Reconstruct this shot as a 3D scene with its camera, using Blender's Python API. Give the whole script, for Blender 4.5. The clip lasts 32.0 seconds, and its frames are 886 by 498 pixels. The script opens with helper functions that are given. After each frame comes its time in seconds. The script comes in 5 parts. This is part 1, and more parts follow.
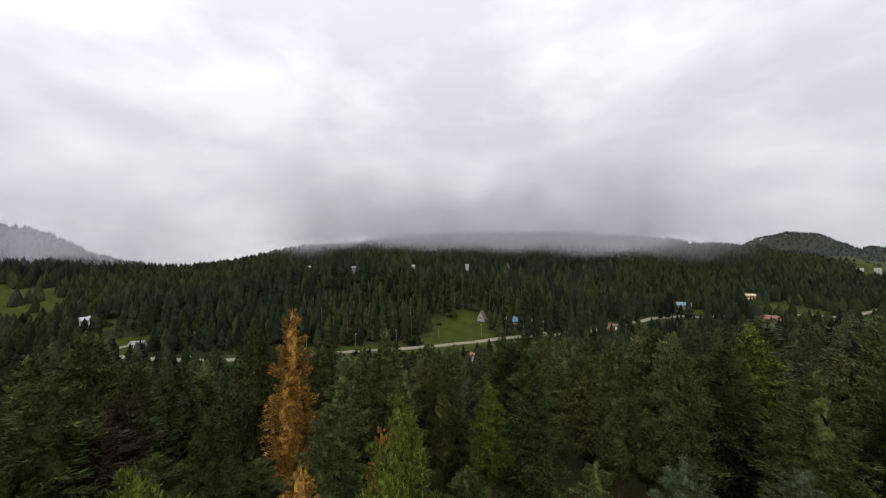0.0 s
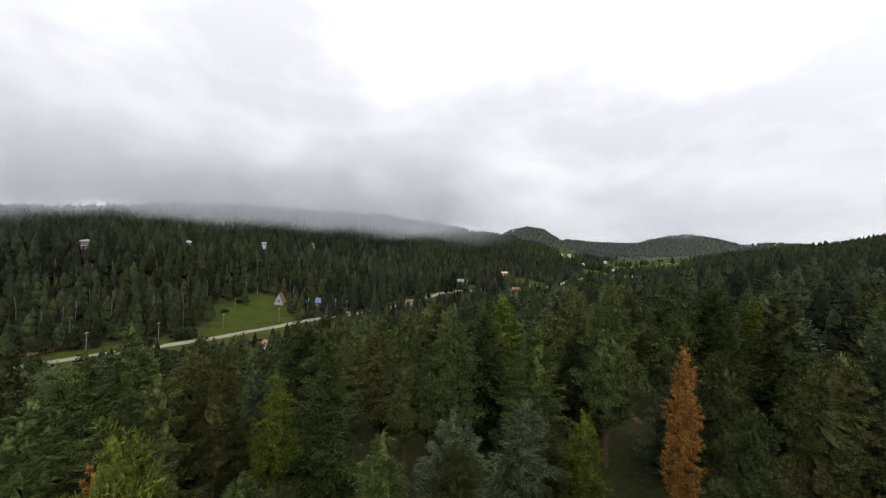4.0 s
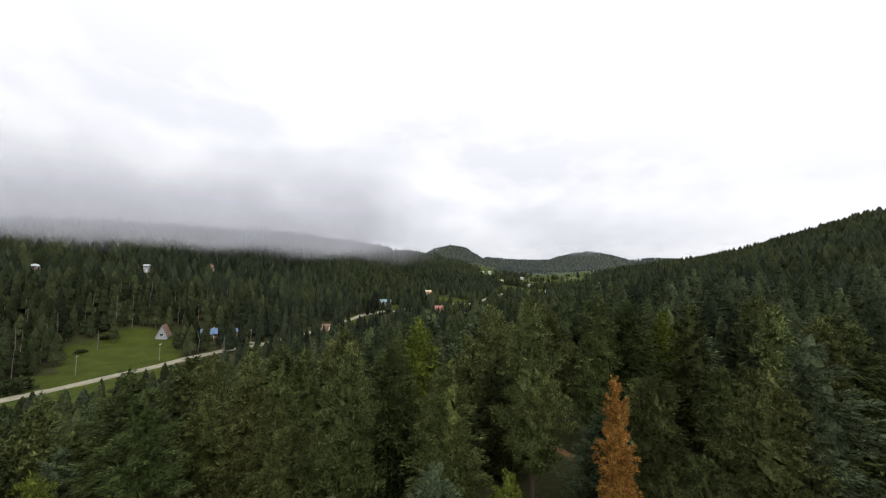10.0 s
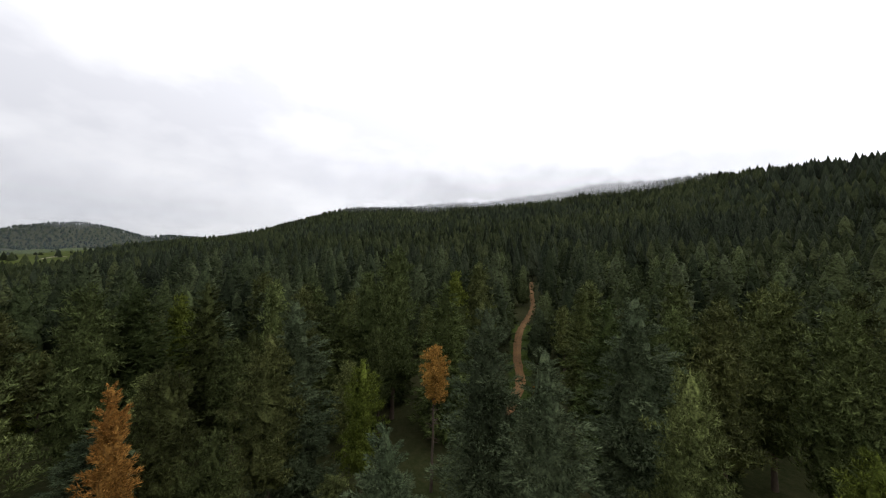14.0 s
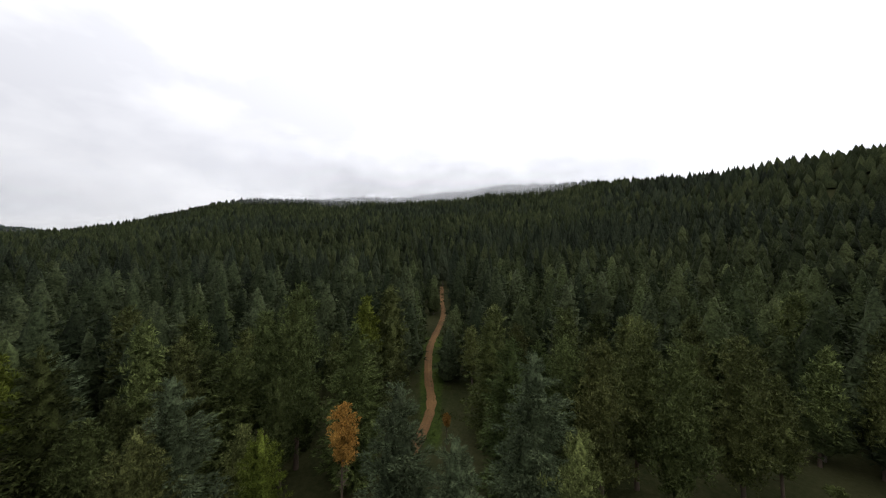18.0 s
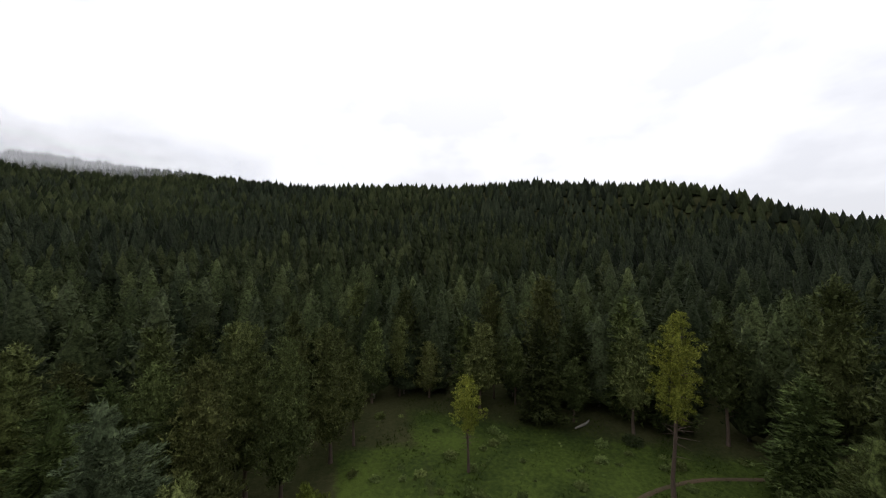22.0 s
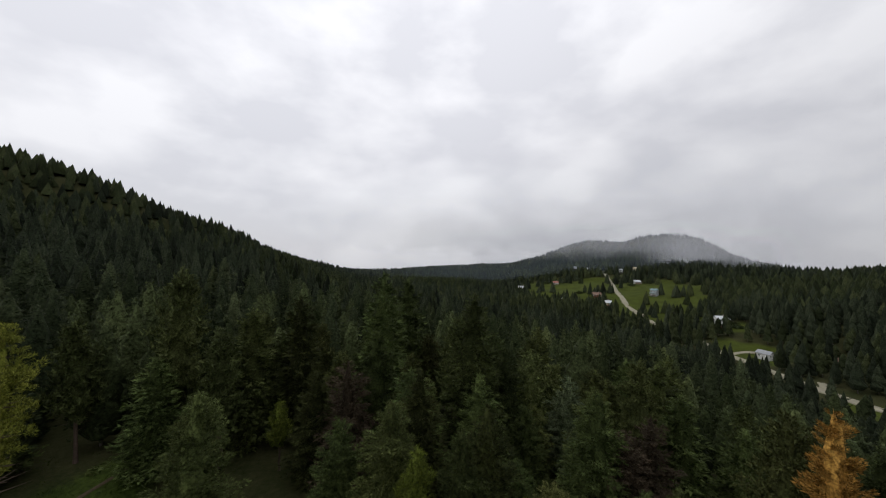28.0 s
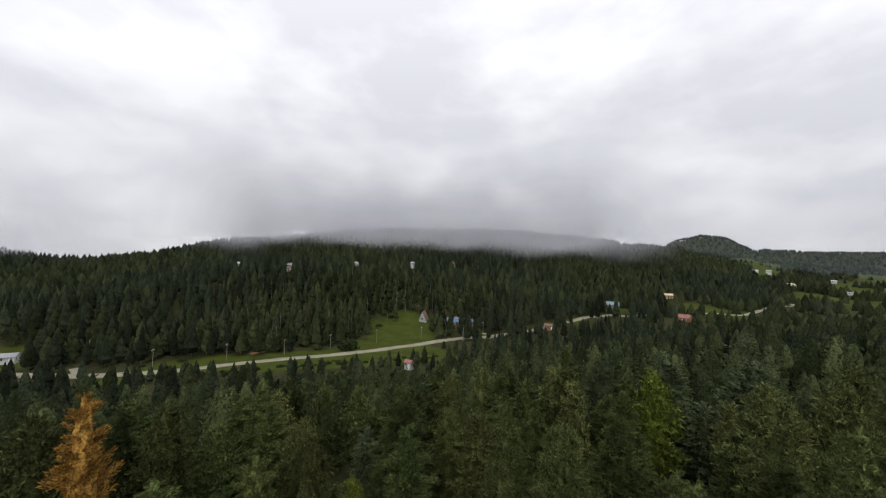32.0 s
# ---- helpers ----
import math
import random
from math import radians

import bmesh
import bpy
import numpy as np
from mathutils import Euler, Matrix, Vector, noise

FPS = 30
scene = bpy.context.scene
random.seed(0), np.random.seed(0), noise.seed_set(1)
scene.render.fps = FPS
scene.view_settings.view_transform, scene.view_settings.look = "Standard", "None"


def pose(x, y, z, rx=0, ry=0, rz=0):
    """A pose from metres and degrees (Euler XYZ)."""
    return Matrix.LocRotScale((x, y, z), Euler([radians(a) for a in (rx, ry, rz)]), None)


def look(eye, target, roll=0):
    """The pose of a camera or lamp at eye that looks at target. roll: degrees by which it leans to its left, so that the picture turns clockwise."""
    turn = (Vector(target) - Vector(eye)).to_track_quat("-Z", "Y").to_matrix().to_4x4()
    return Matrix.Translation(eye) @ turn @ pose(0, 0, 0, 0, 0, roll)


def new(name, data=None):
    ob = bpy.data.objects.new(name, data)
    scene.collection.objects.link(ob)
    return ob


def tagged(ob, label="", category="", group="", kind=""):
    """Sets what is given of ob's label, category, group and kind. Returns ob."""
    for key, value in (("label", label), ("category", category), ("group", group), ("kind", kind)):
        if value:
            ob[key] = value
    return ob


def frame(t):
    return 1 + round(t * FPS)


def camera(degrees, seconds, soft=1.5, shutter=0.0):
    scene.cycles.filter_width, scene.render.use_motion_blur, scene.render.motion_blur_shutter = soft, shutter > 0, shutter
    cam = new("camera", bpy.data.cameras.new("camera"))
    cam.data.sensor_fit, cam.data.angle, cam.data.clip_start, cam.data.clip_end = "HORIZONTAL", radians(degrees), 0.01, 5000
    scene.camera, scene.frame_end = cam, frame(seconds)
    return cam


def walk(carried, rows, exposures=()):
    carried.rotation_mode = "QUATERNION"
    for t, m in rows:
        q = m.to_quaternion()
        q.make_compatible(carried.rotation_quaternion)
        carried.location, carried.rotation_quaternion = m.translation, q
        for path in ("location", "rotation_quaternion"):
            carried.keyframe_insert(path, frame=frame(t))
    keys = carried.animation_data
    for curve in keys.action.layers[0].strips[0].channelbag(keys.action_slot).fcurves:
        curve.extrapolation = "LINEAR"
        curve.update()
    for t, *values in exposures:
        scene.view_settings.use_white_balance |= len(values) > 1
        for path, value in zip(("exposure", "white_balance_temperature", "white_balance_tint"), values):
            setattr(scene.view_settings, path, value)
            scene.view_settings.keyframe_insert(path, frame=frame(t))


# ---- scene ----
# A drone turns once round over a hillside forest; z = 0 is the mean height of the drone.
CAM = camera(104.7, 32.0, soft=1.2)
walk(CAM, [
    (0.0, pose(-7.00, -5.00, -3.00, 92.89, -0.25, 0.36)),
    (0.5, pose(-6.98, -4.96, -3.09, 91.73, -0.49, -6.48)),
    (1.0, pose(-6.92, -4.92, -3.15, 92.49, -0.89, -14.55)),
    (1.5, pose(-6.85, -4.89, -3.19, 92.79, -0.71, -23.84)),
    (2.0, pose(-6.81, -4.83, -3.25, 93.23, -0.76, -30.26)),
    (2.5, pose(-6.77, -4.73, -3.28, 90.19, -1.19, -33.72)),
    (3.0, pose(-6.62, -4.52, -3.28, 85.74, 0.08, -32.76)),
    (3.5, pose(-6.37, -4.24, -3.25, 87.19, 1.95, -32.33)),
    (4.0, pose(-6.03, -3.84, -3.22, 90.19, -1.76, -31.17)),
    (4.5, pose(-5.60, -3.37, -3.19, 90.07, 0.10, -30.48)),
    (6.5, pose(-3.53, -1.32, -3.29, 90.25, 1.80, -29.48)),
    (7.0, pose(-3.01, -0.95, -3.30, 89.21, 1.64, -29.30)),
    (7.5, pose(-2.47, -0.64, -3.24, 92.37, 1.91, -29.17)),
    (8.0, pose(-1.90, -0.34, -3.31, 95.56, -1.41, -29.12)),
    (8.5, pose(-1.35, -0.13, -3.40, 94.45, -1.22, -29.03)),
    (9.0, pose(-0.91, 0.04, -3.39, 93.11, -1.54, -29.07)),
    (9.5, pose(-0.60, 0.17, -3.34, 94.71, -2.94, -33.95)),
    (10.0, pose(-0.33, 0.26, -3.29, 93.61, -0.61, -43.68)),
    (10.5, pose(-0.24, 0.30, -3.23, 93.65, -1.61, -49.35)),
    (11.0, pose(-0.19, 0.37, -3.23, 91.75, -1.17, -49.41)),
    (11.5, pose(-0.10, 0.36, -3.21, 92.03, 0.32, -56.91)),
    (12.0, pose(-0.05, 0.36, -3.18, 92.08, -1.15, -69.98)),
    (12.5, pose(0.01, 0.36, -3.18, 91.82, 0.15, -86.87)),
    (13.0, pose(0.07, 0.35, -3.24, 90.94, 0.81, -101.09)),
    (13.5, pose(0.08, 0.36, -3.29, 92.16, -1.31, -110.44)),
    (14.0, pose(0.18, 0.38, -3.05, 91.12, -1.00, -113.52)),
    (14.5, pose(0.24, 0.40, -2.50, 92.36, -0.45, -112.49)),
    (16.5, pose(0.61, 0.33, 0.47, 90.12, -0.69, -111.64)),
    (17.0, pose(0.64, 0.29, 1.17, 92.01, 0.24, -114.53)),
    (17.5, pose(0.66, 0.21, 1.78, 91.47, -0.15, -117.86)),
    (18.0, pose(0.69, 0.16, 2.12, 90.25, -0.80, -128.25)),
    (18.5, pose(0.75, 0.09, 2.31, 92.09, -1.96, -127.05)),
    (19.0, pose(0.83, -0.05, 2.30, 91.45, -0.50, -141.30)),
    (19.5, pose(0.91, -0.16, 2.35, 90.93, -0.95, -159.19)),
    (20.0, pose(0.93, -0.16, 2.42, 91.78, -0.50, -172.72)),
    (20.5, pose(0.87, -0.17, 2.48, 91.75, -0.09, -185.14)),
    (21.0, pose(0.93, -0.17, 2.57, 91.86, -2.21, -188.31)),
    (21.5, pose(0.97, -0.23, 2.59, 90.98, -0.55, -188.02)),
    (22.0, pose(1.00, -0.26, 2.54, 90.94, -0.09, -188.09)),
    (22.5, pose(0.99, -0.32, 2.52, 91.33, -0.70, -188.22)),
    (23.0, pose(1.00, -0.37, 2.45, 91.48, 0.79, -188.31)),
    (23.5, pose(1.00, -0.42, 2.47, 91.93, -1.57, -188.56)),
    (24.0, pose(0.92, -0.49, 2.54, 91.52, -2.22, -189.49)),
    (24.5, pose(0.80, -0.52, 2.59, 90.96, -1.52, -201.01)),
    (25.0, pose(0.74, -0.48, 2.64, 91.70, -1.25, -212.68)),
    (25.5, pose(0.65, -0.41, 2.54, 92.03, -2.23, -223.58)),
    (27.5, pose(0.06, 0.35, 2.72, 90.60, -0.99, -262.76)),
    (28.0, pose(0.09, 0.34, 2.68, 91.16, -1.30, -273.09)),
    (28.5, pose(0.01, 0.31, 2.63, 90.82, -1.16, -283.74)),
    (29.0, pose(-0.06, 0.34, 2.62, 91.18, -1.87, -294.83)),
    (29.5, pose(-0.09, 0.34, 2.69, 91.63, -1.96, -306.80)),
    (30.0, pose(-0.05, 0.30, 2.77, 91.66, -1.34, -318.45)),
    (30.5, pose(-0.02, 0.28, 2.84, 91.30, -1.13, -330.94)),
    (31.0, pose(-0.01, 0.26, 2.85, 90.47, -1.02, -343.34)),
    (31.5, pose(0.01, 0.24, 2.87, 91.44, -2.20, -355.67)),
    (32.0, pose(0.07, 0.24, 2.86, 91.80, -1.20, -367.81)),
], exposures=[(0.0, -0.45), (1.0, -0.18), (2.0, 0.05), (3.0, 0.14), (3.5, -0.02), (4.0, -0.2), (7.0, 0.0), (9.0, -0.06), (12.0, 0.1), (13.0, 0.2), (14.0, -0.26), (17.0, -0.28), (19.0, -0.34), (21.0, -0.40), (25.0, -0.62), (28.0, -0.74), (30.0, -0.6), (31.0, -0.45), (32.0, -0.38)])


# ---- world and light: an even overcast sky ----
def nodes_of(owner):
    owner.use_nodes = True
    owner.node_tree.nodes.clear()
    tree = owner.node_tree

    def add(kind, **values):
        node = tree.nodes.new(kind)
        for key, value in values.items():
            if key in node.inputs:
                node.inputs[key].default_value = value
        return node
    return tree, add, tree.links.new


SUN_AZ, SUN_EL = 195, 42   # where the veiled sun stands
SUN_WAY = Vector((math.sin(radians(SUN_AZ)) * math.cos(radians(SUN_EL)), math.cos(radians(SUN_AZ)) * math.cos(radians(SUN_EL)), math.sin(radians(SUN_EL))))
world = bpy.data.worlds.new("overcast")
scene.world = world
tree, add, link = nodes_of(world)
sky = add("ShaderNodeTexSky")
sky.sky_type, sky.sun_disc, sky.sun_elevation, sky.sun_rotation = "NISHITA", False, radians(SUN_EL), radians(SUN_AZ)
coord = add("ShaderNodeTexCoord")
stretch = add("ShaderNodeMapping", Scale=(1.0, 1.0, 2.0))
big = add("ShaderNodeTexNoise", Scale=2.9, Detail=5.0, Roughness=0.52)
cloud = add("ShaderNodeValToRGB")
cloud.color_ramp.elements[0].position, cloud.color_ramp.elements[0].color = 0.40, (0.785, 0.79, 0.845, 1)
cloud.color_ramp.elements[1].position, cloud.color_ramp.elements[1].color = 0.62, (1.01, 1.01, 1.05, 1)
dim = add("ShaderNodeMix")
dim.data_type, dim.blend_type = "RGBA", "MULTIPLY"
dim.inputs["Factor"].default_value = 1.0
dim.inputs["B"].default_value = (0.08, 0.08, 0.08, 1)
cover = add("ShaderNodeMix")
cover.data_type = "RGBA"
cover.inputs["Factor"].default_value = 0.93
parts = add("ShaderNodeSeparateXYZ")
rise = add("ShaderNodeMapRange")
rise.inputs["To Min"].default_value, rise.inputs["To Max"].default_value = 0.90, 1.52
back = add("ShaderNodeBackground")
out = add("ShaderNodeOutputWorld")
link(coord.outputs["Generated"], stretch.inputs["Vector"])
link(stretch.outputs["Vector"], big.inputs["Vector"])
link(big.outputs["Fac"], cloud.inputs["Fac"])
link(sky.outputs["Color"], dim.inputs["A"])
link(dim.outputs["Result"], cover.inputs["A"])
link(cloud.outputs["Color"], cover.inputs["B"])
link(cover.outputs["Result"], back.inputs["Color"])
link(coord.outputs["Generated"], parts.inputs["Vector"])
link(parts.outputs["Z"], rise.inputs["Value"])
toward = add("ShaderNodeVectorMath")
toward.operation = "DOT_PRODUCT"
toward.inputs[1].default_value = SUN_WAY
glow = add("ShaderNodeMapRange")
glow.interpolation_type = "SMOOTHSTEP"
glow.inputs["From Min"].default_value, glow.inputs["From Max"].default_value = -0.5, 0.45
glow.inputs["To Min"].default_value, glow.inputs["To Max"].default_value = 1.12, 1.5
bright = add("ShaderNodeMath")
bright.operation = "MULTIPLY"
link(coord.outputs["Generated"], toward.inputs[0])
link(toward.outputs["Value"], glow.inputs["Value"])
link(rise.outputs["Result"], bright.inputs[0])
link(glow.outputs["Result"], bright.inputs[1])
link(bright.outputs["Value"], back.inputs["Strength"])
link(back.outputs["Background"], out.inputs["Surface"])

sun = new("sun", bpy.data.lights.new("sun", "SUN"))
sun.data.energy, sun.data.angle, sun.data.color = 1.0, radians(22), (1.0, 0.97, 0.92)
sun.matrix_world = look(SUN_WAY * 200, (0, 0, 0))


# ---- materials ----
def surface(name, colours, scale=1.0, rough=0.85, bump=0.3, vary=0.0, island=0.0, spots=0.0, metal=0.0, stretch=(1, 1, 1), tint=0.0, needles=0.0, gloss=0.3, second=None, third=None):
    """Colour from two scales of noise between two tones, with relief. vary: brightness by object; island: by loose piece."""
    m = bpy.data.materials.new(name)
    tree, add, link = nodes_of(m)
    geo, info = add("ShaderNodeNewGeometry"), add("ShaderNodeObjectInfo")
    tc = add("ShaderNodeTexCoord")
    mp = add("ShaderNodeMapping", Scale=stretch)
    link(geo.outputs["Position"] if scale < 3 else tc.outputs["Object"], mp.inputs["Vector"])
    coarse = add("ShaderNodeTexNoise", Scale=scale * 0.13, Detail=4.0)
    fine = add("ShaderNodeTexNoise", Scale=scale * 2.1, Detail=6.0, Roughness=0.65)
    for n in (coarse, fine):
        link(mp.outputs["Vector"], n.inputs["Vector"])
    total = add("ShaderNodeMath")
    total.operation = "MULTIPLY_ADD"
    total.inputs[1].default_value = 0.5
    half = add("ShaderNodeMath")
    half.operation = "MULTIPLY"
    half.inputs[1].default_value = 0.5
    link(fine.outputs["Fac"], half.inputs[0])
    link(coarse.outputs["Fac"], total.inputs[0])
    link(half.outputs["Value"], total.inputs[2])
    ramp = add("ShaderNodeValToRGB")
    ramp.color_ramp.elements[0].position, ramp.color_ramp.elements[0].color = 0.36, (*colours[0], 1)
    ramp.color_ramp.elements[1].position, ramp.color_ramp.elements[1].color = 0.64, (*colours[1], 1)
    for i, c in enumerate(colours[2:]):
        e = ramp.color_ramp.elements.new(0.72 + 0.1 * i)
        e.color = (*c, 1)
    link(total.outputs["Value"], ramp.inputs["Fac"])
    hsv = add("ShaderNodeHueSaturation")
    link(ramp.outputs["Color"], hsv.inputs["Color"])
    if second:
        other = add("ShaderNodeValToRGB")
        other.color_ramp.elements[0].position, other.color_ramp.elements[0].color = 0.36, (*second[0], 1)
        other.color_ramp.elements[1].position, other.color_ramp.elements[1].color = 0.64, (*second[1], 1)
        link(total.outputs["Value"], other.inputs["Fac"])
        share = add("ShaderNodeAttribute")
        share.attribute_name = "tint"
        ragged = add("ShaderNodeMath")
        ragged.operation = "MULTIPLY_ADD"
        ragged.inputs[1].default_value = 1.1
        edge = add("ShaderNodeMapRange")
        edge.inputs["From Min"].default_value, edge.inputs["From Max"].default_value = 0.9, 1.25
        blend = add("ShaderNodeMix")
        blend.data_type = "RGBA"
        link(total.outputs["Value"], ragged.inputs[0])
        link(share.outputs["Fac"], ragged.inputs[2])
        link(ragged.outputs["Value"], edge.inputs["Value"])
        link(edge.outputs["Result"], blend.inputs["Factor"])
        valley_share = add("ShaderNodeAttribute")
        valley_share.attribute_name = "valley_share"
        valley_tone = add("ShaderNodeValToRGB")
        valley_tone.color_ramp.elements[0].position, valley_tone.color_ramp.elements[0].color = 0.36, (*third[0], 1)
        valley_tone.color_ramp.elements[1].position, valley_tone.color_ramp.elements[1].color = 0.64, (*third[1], 1)
        sort = add("ShaderNodeMix")
        sort.data_type = "RGBA"
        link(total.outputs["Value"], valley_tone.inputs["Fac"])
        link(valley_share.outputs["Fac"], sort.inputs["Factor"])
        link(other.outputs["Color"], sort.inputs["A"])
        link(valley_tone.outputs["Color"], sort.inputs["B"])
        link(ramp.outputs["Color"], blend.inputs["A"])
        link(sort.outputs["Result"], blend.inputs["B"])
        link(blend.outputs["Result"], hsv.inputs["Color"])
    if needles:
        tiny = add("ShaderNodeTexNoise", Scale=needles, Detail=3.0, Roughness=0.7)
        link(mp.outputs["Vector"], tiny.inputs["Vector"])
        tone = add("ShaderNodeMapRange")
        tone.inputs["From Min"].default_value, tone.inputs["From Max"].default_value = 0.35, 0.65
        tone.inputs["To Min"].default_value, tone.inputs["To Max"].default_value = 0.40, 1.45
        link(tiny.outputs["Fac"], tone.inputs["Value"])
        speck = add("ShaderNodeVectorMath")
        speck.operation = "SCALE"
        link(ramp.outputs["Color"], speck.inputs[0])
        link(tone.outputs["Result"], speck.inputs["Scale"])
        link(speck.outputs["Vector"], hsv.inputs["Color"])
    if vary or island:
        r1 = add("ShaderNodeMapRange")
        r1.inputs["To Min"].default_value, r1.inputs["To Max"].default_value = 1 - vary - island, 1 + vary + island
        link((info if vary else geo).outputs["Random" if vary else "Random Per Island"], r1.inputs["Value"])
        link(r1.outputs["Result"], hsv.inputs["Value"])
        if vary and needles:
            spray = add("ShaderNodeMapRange")
            spray.inputs["To Min"].default_value, spray.inputs["To Max"].default_value = 0.55, 1.4
            tone2 = add("ShaderNodeMath")
            tone2.operation = "MULTIPLY"
            link(geo.outputs["Random Per Island"], spray.inputs["Value"])
            link(spray.outputs["Result"], tone2.inputs[0])
            link(r1.outputs["Result"], tone2.inputs[1])
            link(tone2.outputs["Value"], hsv.inputs["Value"])
        if vary:
            r2 = add("ShaderNodeMapRange")
            r2.inputs["To Min"].default_value, r2.inputs["To Max"].default_value = 0.5 - vary * 0.05, 0.5 + vary * 0.02
            mul = add("ShaderNodeMath")
            mul.operation = "FRACT"
            seven = add("ShaderNodeMath")
            seven.operation = "MULTIPLY"
            seven.inputs[1].default_value = 7.31
            link(info.outputs["Random"], seven.inputs[0])
            link(seven.outputs["Value"], mul.inputs[0])
            link(mul.outputs["Value"], r2.inputs["Value"])
            link(r2.outputs["Result"], hsv.inputs["Hue"])
    if tint:
        own = add("ShaderNodeAttribute")
        own.attribute_name = "tint"
        shade = add("ShaderNodeMapRange")
        shade.inputs["To Min"].default_value, shade.inputs["To Max"].default_value = 1 - tint, 1 + tint
        both = add("ShaderNodeMath")
        both.operation = "MULTIPLY"
        link(own.outputs["Fac"], shade.inputs["Value"])
        link(shade.outputs["Result"], both.inputs[0])
        link(r1.outputs["Result"], both.inputs[1])
        link(both.outputs["Value"], hsv.inputs["Value"])
        turn = add("ShaderNodeMapRange")
        turn.inputs["To Min"].default_value, turn.inputs["To Max"].default_value = 0.512, 0.486
        link(own.outputs["Fac"], turn.inputs["Value"])
        link(turn.outputs["Result"], hsv.inputs["Hue"])
    bsdf = add("ShaderNodeBsdfPrincipled", Roughness=rough, Metallic=metal)
    bsdf.inputs["Specular IOR Level"].default_value = gloss
    link(hsv.outputs["Color"], bsdf.inputs["Base Color"])
    if bump:
        b = add("ShaderNodeBump", Strength=bump, Distance=0.25 / max(scale, 0.3))
        link((tiny if needles else fine).outputs["Fac"], b.inputs["Height"])
        link(b.outputs["Normal"], bsdf.inputs["Normal"])
    o = add("ShaderNodeOutputMaterial")
    link(bsdf.outputs["BSDF"], o.inputs["Surface"])
    return m


